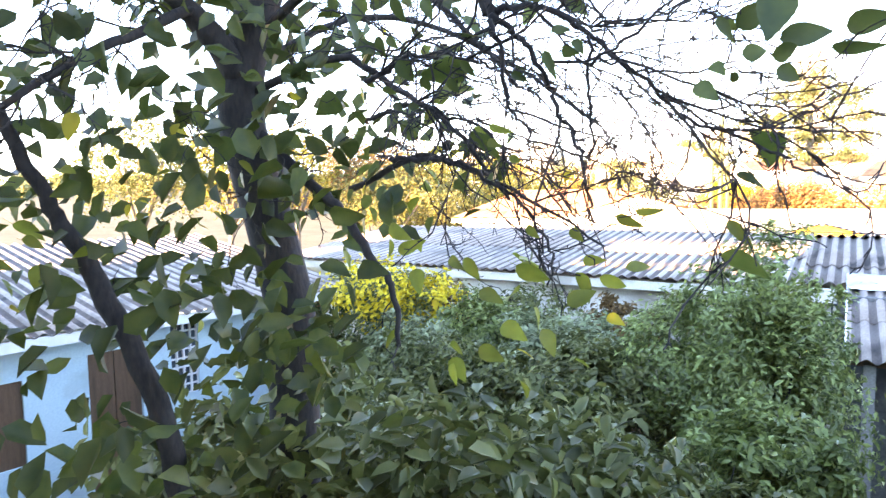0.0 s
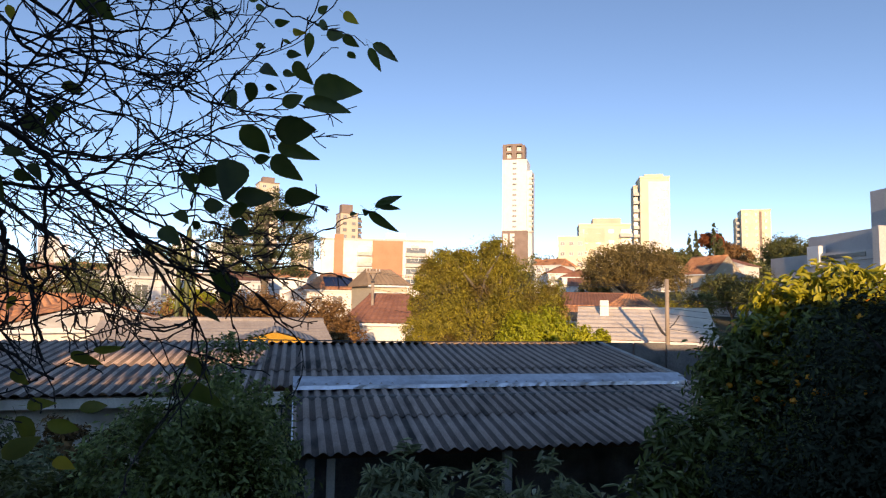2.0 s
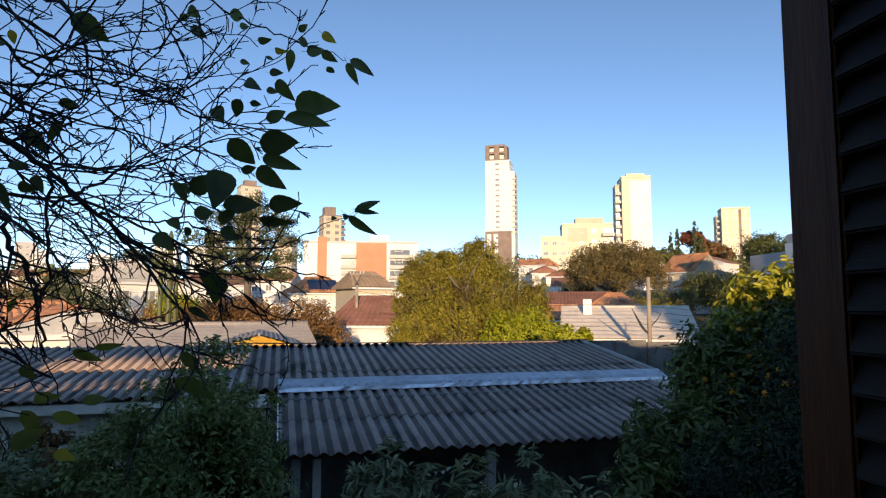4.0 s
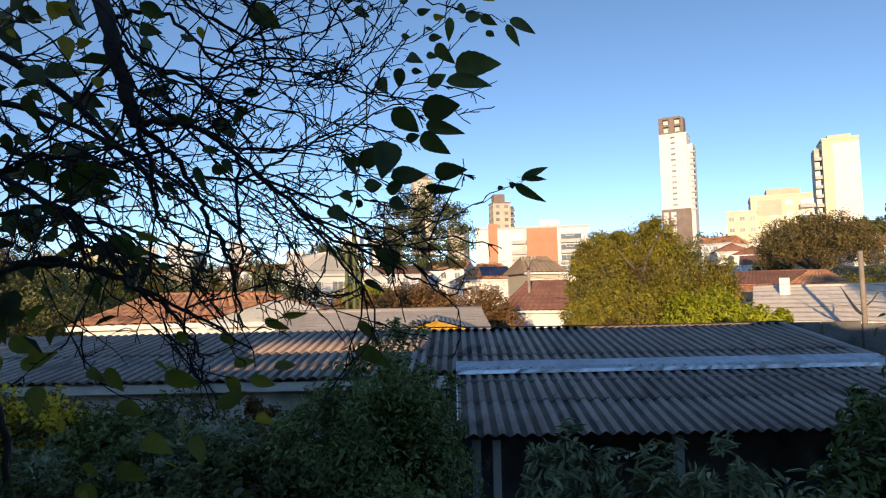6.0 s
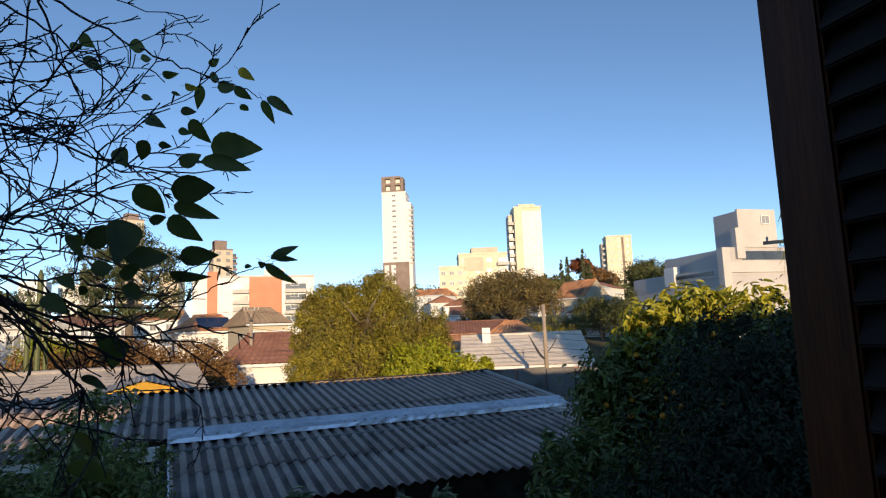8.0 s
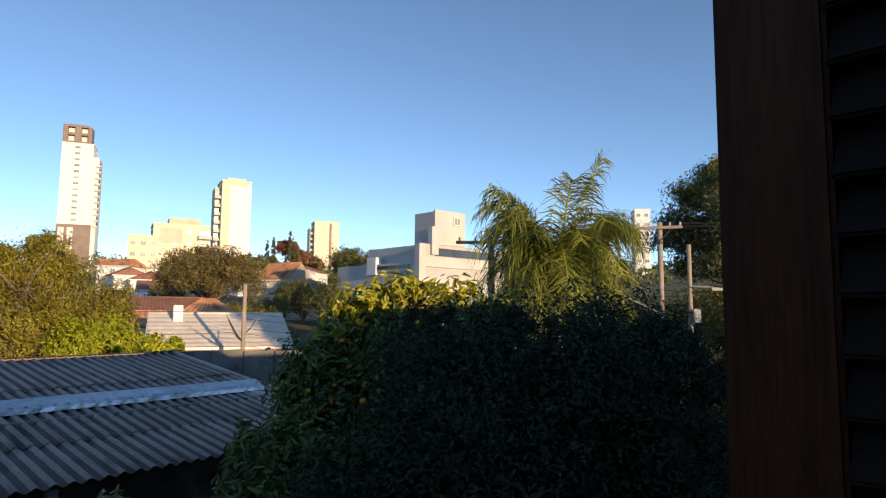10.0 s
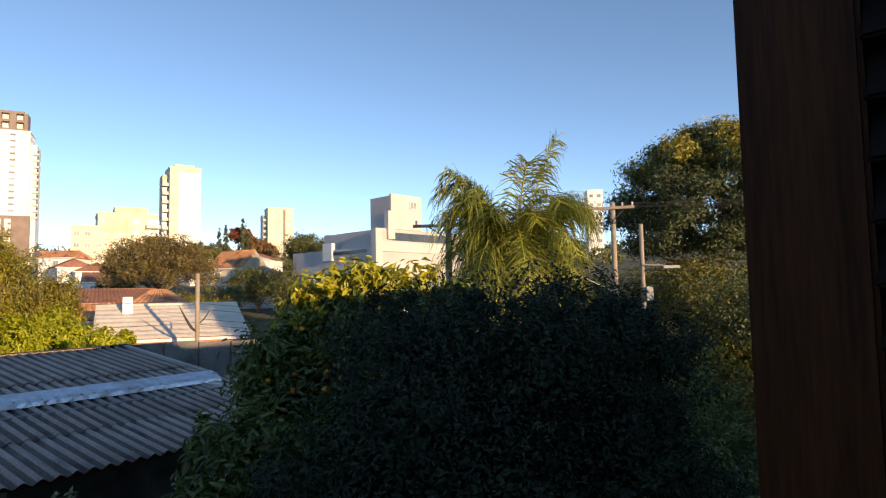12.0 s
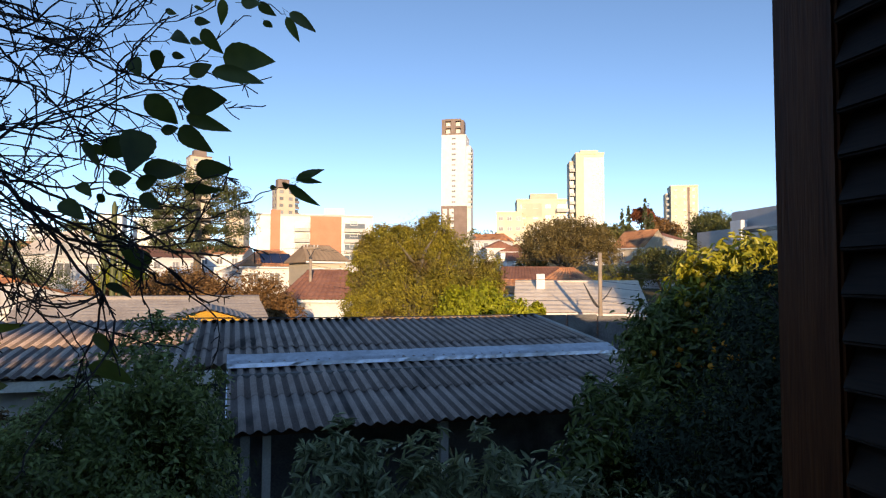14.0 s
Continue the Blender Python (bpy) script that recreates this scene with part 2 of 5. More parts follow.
def smooth_line(pts, steps=4):
    """Catmull-Rom through the points."""
    p = [Vector(q) for q in pts]
    p = [p[0] * 2 - p[1]] + p + [p[-1] * 2 - p[-2]]
    out = []
    for i in range(1, len(p) - 2):
        for s in range(steps):
            t = s / steps
            out.append(0.5 * (2 * p[i] + (p[i + 1] - p[i - 1]) * t + (2 * p[i - 1] - 5 * p[i] + 4 * p[i + 1] - p[i + 2]) * t * t + (3 * p[i] - p[i - 1] - 3 * p[i + 1] + p[i + 2]) * t ** 3))
    return out + [p[-2]]


def polar(bearing, r, z=0.0):
    """A place by its bearing (degrees, positive to the left of straight ahead), ground distance and height."""
    a = radians(bearing)
    return Vector((-math.sin(a) * r, math.cos(a) * r, z))


def sight(bearing, elevation, r):
    """A place by bearing, elevation from window height and ground distance."""
    return polar(bearing, r, 4.5 + r * math.tan(radians(elevation)))


def leaves(centres, normals, length, width, fold=0.25, spread=0.3, fine=False, up=-0.25):
    """Many small folded leaves as one mesh: arrays of places and of facing directions."""
    n = len(centres)
    nrm = normals + RN.normal(0, 0.55, (n, 3))
    nrm /= np.linalg.norm(nrm, axis=1)[:, None] + 1e-9
    d = RN.normal(0, 1, (n, 3))
    d[:, 2] += up
    d -= nrm * np.sum(d * nrm, 1)[:, None]
    d /= np.linalg.norm(d, axis=1)[:, None] + 1e-9
    s = np.cross(nrm, d)
    k = (1 + RN.uniform(-spread, spread, n))[:, None]
    L, W = length * k, width * k
    base, tip = centres - d * L / 2, centres + d * L / 2 - nrm * L * 0.12
    a = centres + s * W / 2 + nrm * W * fold - d * L * 0.08
    b = centres - s * W / 2 + nrm * W * fold - d * L * 0.08
    if not fine:
        v = np.stack([base, a, tip, b], 1).reshape(-1, 3)
        i = np.arange(n) * 4
        f = np.concatenate([np.stack([i, i + 1, i + 2], 1), np.stack([i, i + 2, i + 3], 1)])
        return v, f
    a1, b1 = a - d * L * 0.17 - s * W * 0.06, b - d * L * 0.17 + s * W * 0.06
    a2, b2 = a + d * L * 0.22 - s * W * 0.12 - nrm * L * 0.03, b + d * L * 0.22 + s * W * 0.12 - nrm * L * 0.03
    v = np.stack([base, a1, a2, tip, b2, b1], 1).reshape(-1, 3)
    i = np.arange(n) * 6
    f = np.concatenate([np.stack([i + p, i + q, i + r], 1) for p, q, r in ((0, 1, 2), (0, 2, 3), (0, 3, 4), (0, 4, 5))])
    return v, f


def fast_mesh(name, v, f, material):
    me = bpy.data.meshes.new(name)
    me.vertices.add(len(v))
    me.vertices.foreach_set("co", np.asarray(v, dtype=np.float32).ravel())
    me.loops.add(f.size)
    me.loops.foreach_set("vertex_index", f.astype(np.int32).ravel())
    me.polygons.add(len(f))
    me.polygons.foreach_set("loop_start", np.arange(0, f.size, 3, dtype=np.int32))
    me.materials.append(material)
    me.update()
    me.validate()
    return me


def crown_points(lumps, n, clump=0.16, per=40, inside=0.35):
    """Leaf places in clumps over and inside a set of ellipsoids (x, y, z, rx, ry, rz)."""
    lumps = np.array(lumps, dtype=float)
    area = lumps[:, 3] * lumps[:, 5] + lumps[:, 4] * lumps[:, 5]
    m = max(1, n // per)
    pick = RN.choice(len(lumps), m, p=area / area.sum())
    d = RN.normal(0, 1, (m, 3))
    d /= np.linalg.norm(d, axis=1)[:, None]
    rad = 1 - inside * RN.random(m) ** 1.6 + RN.normal(0, 0.05, m)
    c = lumps[pick, :3] + d * lumps[pick, 3:] * rad[:, None]
    size = lumps[pick, 3:].mean(1) * clump * RN.uniform(0.6, 1.5, m)
    ball = RN.normal(0, 1, (m * per, 3))
    ball *= (1.9 * RN.random(m * per) ** 0.45 / np.linalg.norm(ball, axis=1))[:, None]
    pts = np.repeat(c, per, 0) + ball * np.repeat(size, per)[:, None]
    nr = np.repeat(d, per, 0)
    nr[:, 2] += 0.35
    return pts, nr


def budded(lumps, n, r0, r1, reach=0.85, low=-0.3):
    """The lumps with n smaller ones set over their surfaces, for an uneven outline."""
    out = list(lumps)
    for _ in range(n):
        x, y, z, a, b, c = rnd.choice(lumps)
        d = Vector((rnd.gauss(0, 1), rnd.gauss(0, 1), rnd.gauss(0.3, 0.8))).normalized()
        if d.z < low:
            d.z = -d.z
        r = rnd.uniform(r0, r1)
        out.append((x + d.x * a * reach, y + d.y * b * reach, z + d.z * c * reach, r, r, r * rnd.uniform(0.8, 1.3)))
    return out


def crown(name, lumps, n, length, width, material, parent, label="", clump=0.16, per=40, inside=0.35, up=-0.25):
    pts, nr = crown_points(lumps, n, clump, per, inside)
    v, f = leaves(pts, nr, length, width, fine=0.095 <= length < 0.15, up=up)
    return part(name, fast_mesh(name, v, f, material), material, parent, label)


def forked(base, tops, r0, n=6):
    """A trunk from base that forks to the tops, slightly crooked."""
    base = Vector(base)
    mid = base.lerp(sum((Vector(t) for t in tops), Vector()) / len(tops), 0.45)
    geos = [tube(smooth_line([base, base.lerp(mid, 0.5) + Vector((rnd.uniform(-1, 1), rnd.uniform(-1, 1), 0)) * r0 * 0.8, mid], 3), [r0 * (1.15 - 0.07 * i) for i in range(7)], n)]
    for t in tops:
        t = Vector(t)
        q = mid.lerp(t, 0.5) + Vector((rnd.uniform(-1, 1), rnd.uniform(-1, 1), rnd.uniform(-0.3, 1))) * (t - mid).length * 0.12
        line = smooth_line([mid, q, t], 3)
        geos.append(tube(line, [r0 * 0.6 * (1 - 0.85 * i / (len(line) - 1)) for i in range(len(line))], 5))
    return merge(*geos)


def tree(name, label, category, base, lumps, n, length, width, leaf, bark, r0, group="", clump=0.16, per=40, inside=0.35, more=(), up=-0.25):
    """A tapered forking trunk and a crown of clumped leaves."""
    t = thing(name, label, category, group)
    part("trunk", forked(base, [(q[0], q[1], q[2] + q[5] * 0.3) for q in lumps], r0), bark, t, smooth=True)
    crown("crown", lumps, n, length, width, leaf, t, "", clump, per, inside, up)
    for nm, lp, k, lf, lab in more:
        crown(nm, lp, k, length, width, lf, t, lab, clump, per, inside)
    return t


# ---- ground ----


def ground_z(x, y):
    """Flat gardens, then a slope up to the far hill, higher to the right."""
    r = math.hypot(x, y)
    b = math.degrees(math.atan2(-x, y)) if y > 0 else 90.0
    right = min(1.0, max(0.0, (2.0 - b) / 22.0)) if b > -75 else max(0.0, 1 - (-75 - b) / 15)
    far = np.interp(r, [0, 40, 70, 110, 150, 180, 230, 300, 400, 700, 3000], [0, 0, 1.0, 4.5, 8.5, 11, 15, 24, 29, 30, 30])
    near = np.interp(r, [0, 50, 100, 180, 300, 420, 700, 3000], [0, 0, 1.5, 4.5, 9, 14, 18, 20])
    return float(far * right + near * (1 - right))


gv, gf = [(0.0, 0.0, 0.0)], []
rings = [3, 6, 10, 15, 22, 30, 40, 55, 70, 90, 110, 130, 150, 180, 210, 230, 260, 300, 350, 400, 500, 700, 1200, 3000]
SEG = 96
for r in rings:
    for k in range(SEG):
        a = 2 * math.pi * k / SEG
        x, y = r * math.sin(a), r * math.cos(a)
        gv.append((x, y, ground_z(x, y) - (0.0 if r < 30 else 0.3)))
for k in range(SEG):
    gf.append((0, 1 + (k + 1) % SEG, 1 + k))
for j in range(len(rings) - 1):
    for k in range(SEG):
        a, b = 1 + j * SEG + k, 1 + j * SEG + (k + 1) % SEG
        gf.append((a, b, b + SEG, a + SEG))
tagged(part("ground", (gv, gf), SOIL), "dark garden soil and grass sloping up to a hill", "ground", "", "structure")

# ---- the house of the window: wall with opening, jambs, room behind, roof ----
hw = thing("wall_south", "cream plastered house wall with a window opening", "wall", "", "structure")
# beyond the window all is unseen; heights and ends are set for the shadow
part("wall_panel", merge(box(-6.2, -0.16, 0, -2.9, 0, 4.42), box(-11, -0.16, 0, -6.2, 0, 5.14), box(-2.9, -0.16, 0, -0.75, 0, 5.14), box(0.62, -0.16, 0, 18, 0, 5.14), box(-0.75, -0.16, 0, 0.62, 0, 3.55), box(-0.75, -0.16, 5.06, 0.62, 0, 5.14)), PLASTER, hw)
rm = thing("wall_room", "plain plastered room walls behind the window", "wall", "", "structure")
part("room_wall", merge(box(-11, -5.2, 0, -6.2, -5.0, 5.14), box(-6.2, -5.2, 0, -2.9, -5.0, 4.42), box(-2.9, -5.2, 0, 18, -5.0, 5.14), box(-11, -5.0, 0, -10.84, -0.16, 5.14), box(-6.36, -5.0, 0, -6.2, -0.16, 5.14), box(-2.9, -5.0, 0, -2.74, -0.16, 5.14), box(17.84, -5.0, 0, 18, -0.16, 5.14)), PLASTER, rm)
tagged(part("floor", box(-2.74, -5, 2.7, 17.84, -0.16, 2.85), DOORWOOD), "dark wooden room floor", "floor", "", "structure")
tagged(part("ceiling", box(-2.74, -5, 5.02, 17.84, -0.16, 5.13), WHITE), "white painted room ceiling", "ceiling", "", "structure")
# main slab runs far right so its shadow covers the shrubs there
tagged(part("roof", box(-2.95, -5.4, 5.142, 18.1, 0.05, 5.27), DARKCONC), "low concrete roof slab of the house", "roof", "", "structure")
# unseen side block and low wing, added to shape sun on the left roof
tagged(part("roof", box(-11.1, -5.4, 5.142, -6.15, 0.05, 5.27), DARKCONC), "low unseen concrete slab of a side block added for shade", "roof", "", "structure")
tagged(part("roof", box(-6.148, -5.4, 4.422, -2.952, 0.05, 4.55), DARKCONC), "unseen concrete slab of a wing lowered to let sun past", "roof", "", "structure")
# unseen attic added to keep the near tree's twigs in shadow
part("wall_panel", merge(box(-2.9, -0.16, 5.272, -0.4, 0, 5.85), box(-2.9, -5.2, 5.272, -0.4, -5.0, 5.85)), PLASTER, hw)
tagged(part("roof", box(-2.95, -5.4, 5.852, -0.35, 0.05, 5.98), DARKCONC), "unseen concrete slab of an attic added to shade the tree", "roof", "", "structure")
w1 = thing("window_1", "dark stained wooden window surround", "window", "", "structure")
part("window_frame", merge(box(-0.75, -0.14, 3.55, -0.71, 0.0, 5.058), box(0.58, -0.14, 3.55, 0.62, 0.0, 5.058), box(-0.71, -0.14, 5.02, 0.58, 0.0, 5.058)), WOOD, w1)
part("window_sill", box(-0.8, -0.16, 3.49, 0.66, 0.04, 3.552, 0.006), WOOD, w1)

sh = thing("window_shutter", "dark brown louvred wooden shutter swung open", "shutter")
part("stile", box(0.538, 0.432, 3.56, 0.570, 0.502, 5.44, 0.003), WOOD, sh, "outer upright with worn grain")
part("stile", box(0.538, 0.012, 3.56, 0.570, 0.075, 5.44, 0.003), WOOD, sh)
for z in (3.56, 4.02, 5.36):
    part("rail", box(0.540, 0.075, z, 0.568, 0.432, z + 0.08, 0.003), WOOD, sh)
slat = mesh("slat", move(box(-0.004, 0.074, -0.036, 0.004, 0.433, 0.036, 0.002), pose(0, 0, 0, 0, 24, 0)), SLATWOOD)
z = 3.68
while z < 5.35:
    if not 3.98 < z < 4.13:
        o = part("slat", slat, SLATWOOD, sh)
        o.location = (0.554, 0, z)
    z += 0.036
for z in (3.85, 4.9):
    part("hinge", box(0.556, -0.002, z, 0.580, 0.014, z + 0.09, 0.002), IRON, sh)

# ---- the long fibre-cement house behind the garden ----
WAVE, SHEET = 0.177, 0.177 * 6


def sheet_mesh(name, length, material):
    """One corrugated sheet, its waves along x, its fall along y, 8 mm thick."""
    nx = 48
    v, f = [], []
    for side in (0, -0.009):
        for j in range(2):
            for i in range(nx + 2):
                x = i * SHEET / nx
                v.append((x, j * length, side + 0.0255 * math.cos(2 * math.pi * x / WAVE)))
    w = nx + 2
    for i in range(nx + 1):
        a, b = i, w + i
        f += [(a, a + 1, b + 1, b), (2 * w + b, 2 * w + b + 1, 2 * w + a + 1, 2 * w + a), (a, 2 * w + a, 2 * w + a + 1, a + 1), (b + 1, 2 * w + b + 1, 2 * w + b, b)]
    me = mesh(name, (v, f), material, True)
    me.materials.append(FIBRE_TROUGH)
    # trough faces take the darker colour that stands for shade between waves
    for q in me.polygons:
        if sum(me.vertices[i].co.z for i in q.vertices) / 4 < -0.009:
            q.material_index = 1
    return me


def sheet_row(parent, x0, count, y0, z0, y1, z1, material):
    """A row of sheets from a low edge to a high edge."""
    length = math.hypot(y1 - y0, z1 - z0)
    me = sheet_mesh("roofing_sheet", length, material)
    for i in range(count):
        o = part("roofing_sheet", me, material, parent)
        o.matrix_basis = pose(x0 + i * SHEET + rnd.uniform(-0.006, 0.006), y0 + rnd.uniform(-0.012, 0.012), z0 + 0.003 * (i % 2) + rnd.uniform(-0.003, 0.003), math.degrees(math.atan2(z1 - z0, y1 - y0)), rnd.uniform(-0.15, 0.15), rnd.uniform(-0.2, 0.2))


# the long house and its shed stand a little askew to the window's wall
ASKEW = Matrix.Translation((-0.78, 7.7, 0)) @ pose(0, 0, 0, 0, 0, 6.6) @ Matrix.Translation((0.78, -7.7, 0))
lh = thing("long_house", "low cream house under a weathered fibre-cement roof", "house", m=ASKEW)
for q in (box(-10.8, 9.85, 0, -6.9, 10.0, 3.12), box(-6.1, 9.85, 0, -4.9, 10.0, 3.12), box(-3.9, 9.85, 0, -0.9, 10.0, 3.12), box(-6.9, 9.85, 2.45, -6.1, 10.0, 3.12), box(-6.9, 9.85, 0, -6.1, 10.0, 1.5), box(-4.9, 9.85, 2.1, -3.9, 10.0, 3.12)):
    part("wall", q, PLASTER, lh)
# shade under the shed roof is put into this wall's dark colour
part("wall", box(-0.9, 9.85, 0, 6.0, 10.0, 3.05), DARKCONC, lh, "wall inside the shed, darkened for the shade under its roof")
part("wall", box(-10.8, 17.0, 0, 6.0, 17.15, 3.0), PLASTER, lh)
part("wall", box(5.85, 10.0, 0, 6.0, 17.0, 3.1), PLASTER, lh)
part("wall", box(-10.8, 10.0, 0, -10.65, 17.0, 3.2), PLASTER, lh)
part("fascia", box(-10.9, 9.52, 3.00, -0.95, 9.56, 3.135), PLASTER, lh, "pale painted board under the eaves")
part("soffit", box(-10.9, 9.56, 3.0, -0.95, 9.85, 3.02), PLASTER, lh)
wd = part("window", merge(box(-6.9, 9.88, 1.5, -6.86, 9.96, 2.45), box(-6.14, 9.88, 1.5, -6.1, 9.96, 2.45), box(-6.86, 9.88, 2.41, -6.14, 9.96, 2.45), box(-6.86, 9.88, 1.5, -6.14, 9.96, 1.54)), WHITE, lh)
part("pane", box(-6.86, 9.915, 1.54, -6.14, 9.925, 2.41), GLASS, wd)
part("door", box(-4.9, 9.90, 0, -3.9, 9.95, 2.1), DOORWOOD, lh)
# right verge and ridge pieces
part("verge_board", merge(move(box(-0.06, 0, -0.10, 0.05, 3.35, 0.035), pose(6.14, 10.4, 3.20, math.degrees(math.atan2(0.40, 3.1)), 0, 0))), CONCRETE, lh, "pale cement verge strip")
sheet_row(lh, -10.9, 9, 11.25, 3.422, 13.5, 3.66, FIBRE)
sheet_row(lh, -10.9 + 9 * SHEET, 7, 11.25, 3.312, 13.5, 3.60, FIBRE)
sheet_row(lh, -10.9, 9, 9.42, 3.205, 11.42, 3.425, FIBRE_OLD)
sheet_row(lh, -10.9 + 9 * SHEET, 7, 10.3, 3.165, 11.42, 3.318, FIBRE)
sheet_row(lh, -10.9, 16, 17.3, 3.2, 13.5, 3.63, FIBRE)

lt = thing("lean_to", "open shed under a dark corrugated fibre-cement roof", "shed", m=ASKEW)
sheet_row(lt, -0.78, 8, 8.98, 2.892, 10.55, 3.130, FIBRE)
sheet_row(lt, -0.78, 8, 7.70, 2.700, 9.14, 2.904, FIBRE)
for x in (-0.62, 1.9, 4.6, 7.3):
    part("post", box(x, 7.95, 0, x + 0.11, 8.06, 2.60, 0.008), CONCRETE, lt)
part("post", box(-0.36, 8.00, 0, -0.26, 8.10, 2.60, 0.008), PLASTER, lt, "pale painted square post")
for y, z in ((8.0, 2.58), (9.6, 2.83)):
    part("beam", box(-0.76, y - 0.03, z, 7.6, y + 0.04, z + 0.10, 0.006), DOORWOOD, lt)
part("rafter_board", box(-0.80, 7.72, 2.60, -0.775, 10.4, 2.62), CONCRETE, lt)
part("verge_board", move(box(-0.03, 0, -0.09, 0.0, 2.9, 0.03), pose(-0.77, 7.74, 2.68, math.degrees(math.atan2(0.44, 2.9)), 0, 0)), ZINC, lt, "pale metal edge strip")


def strip(profile, x0, x1, n, wob):
    """A bent sheet-metal strip along x, slightly buckled."""
    v, f = [], []
    for i in range(n + 1):
        x = x0 + (x1 - x0) * i / n
        for y, z in profile:
            v.append((x, y + rnd.uniform(-wob, wob), z + rnd.uniform(-wob, wob) * 0.7))
    m = len(profile)
    for i in range(n):
        for j in range(m - 1):
            f.append((i * m + j, (i + 1) * m + j, (i + 1) * m + j + 1, i * m + j + 1))
    return v, f


fl = thing("roof_flashing", "bright buckled zinc flashing between two roofs", "flashing", m=ASKEW)
for a, b in ((-0.80, 2.35), (2.30, 4.1), (4.06, 6.15)):
    part("metal_strip", strip([(10.24, 3.105), (10.25, 3.165), (10.34, 3.205), (10.44, 3.242), (10.54, 3.28), (10.56, 3.235)], a, b, 24, 0.006), ZINC, fl)
gw = thing("window_grille", "dark iron bars before a small barred opening", "grille", m=ASKEW)
for i in range(9):
    part("bar", tube([(-1.75 + i * 0.1, 9.80, 2.35), (-1.75 + i * 0.1, 9.80, 3.0)], [0.012, 0.012], 5), IRON, gw)
for z in (2.40, 2.92):
    part("cross_bar", box(-1.80, 9.785, z, -0.90, 9.80, z + 0.03), IRON, gw)

bw = thing("boundary_wall", "weathered dark concrete slab wall behind the roof", "wall", "", "structure")
for i in range(9):
    x = 5.6 + i * 0.78
    part("slab", box(x, 14.7 - i * 0.06, 0, x + 0.779, 14.78 - i * 0.06, 3.62 - 0.02 * i + rnd.uniform(-0.03, 0.03), 0.01), DARKCONC, bw)

# ---- pale blue house ----
bh = thing("blue_house", "pale blue plastered house with a fibre-cement roof", "house")
BX = -8.1
for q in (box(BX - 0.15, 0.2, 0, BX, 2.05, 2.85), box(BX - 0.15, 2.5, 0, BX, 3.2, 2.85), box(BX - 0.15, 2.05, 0, BX, 2.5, 1.4), box(BX - 0.15, 2.05, 2.4, BX, 2.5, 2.85), box(BX - 0.15, 3.2, 2.55, BX, 3.85, 2.85), box(BX - 0.15, 3.85, 0, BX, 4.25, 2.85), box(BX - 0.15, 4.25, 2.75, BX, 4.65, 2.85), box(BX - 0.15, 4.25, 0, BX, 4.65, 1.75), box(BX - 0.15, 4.65, 0, BX, 6.5, 2.85), box(-13, 6.35, 0, BX - 0.15, 6.5, 2.9), box(-13, 0.2, 0, BX - 0.15, 0.35, 2.9), box(-13.1, 0.2, 0, -12.95, 6.5, 3.3)):
    part("wall", q, BLUEWALL, bh)
part("door", merge(box(BX - 0.10, 3.2, 0, BX - 0.05, 3.52, 2.55, 0.004), box(BX - 0.10, 3.53, 0, BX - 0.05, 3.85, 2.55, 0.004)), DOORWOOD, bh, "brown wooden door")
part("shutter", box(BX - 0.09, 2.05, 1.4, BX - 0.04, 2.5, 2.4, 0.004), DOORWOOD, bh, "closed brown wooden shutter")
bwin = part("window", merge(*[box(BX - 0.07, 4.25 + 0.1 * i - 0.01, 1.75, BX - 0.03, 4.25 + 0.1 * i + 0.012, 2.75) for i in range(5)], *[box(BX - 0.066, 4.25, 1.75 + 0.125 * i - 0.01, BX - 0.034, 4.65, 1.75 + 0.125 * i + 0.012) for i in range(9)]), WHITE, bh, "small-paned steel window")
part("pane", box(BX - 0.075, 4.25, 1.75, BX - 0.07, 4.65, 2.75), GLASS, bwin)
part("fascia", box(BX + 0.3, 0.0, 2.80, BX + 0.34, 6.9, 2.93), WHITE, bh)
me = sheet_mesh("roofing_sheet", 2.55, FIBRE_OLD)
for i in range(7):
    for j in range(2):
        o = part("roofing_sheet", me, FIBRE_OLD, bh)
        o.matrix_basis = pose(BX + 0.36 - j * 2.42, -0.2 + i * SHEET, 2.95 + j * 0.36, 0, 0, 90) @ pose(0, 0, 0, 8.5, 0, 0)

# ---- far houses and buildings ----


def window_unit(w, h, frame_m=WHITE):
    """A framed window set in front of a wall, its outside toward -y."""
    t = 0.09
    return mesh("window", merge(box(-w / 2 - t, -0.07, -t, -w / 2, 0.05, h + t), box(w / 2, -0.07, -t, w / 2 + t, 0.05, h + t), box(-w / 2, -0.07, h, w / 2, 0.05, h + t), box(-w / 2, -0.12, -t, w / 2, 0.05, 0), box(-0.03, -0.05, 0, 0.03, 0.05, h)), frame_m), mesh("pane", box(-w / 2, -0.02, 0, w / 2, 0.04, h), FARGLASS)


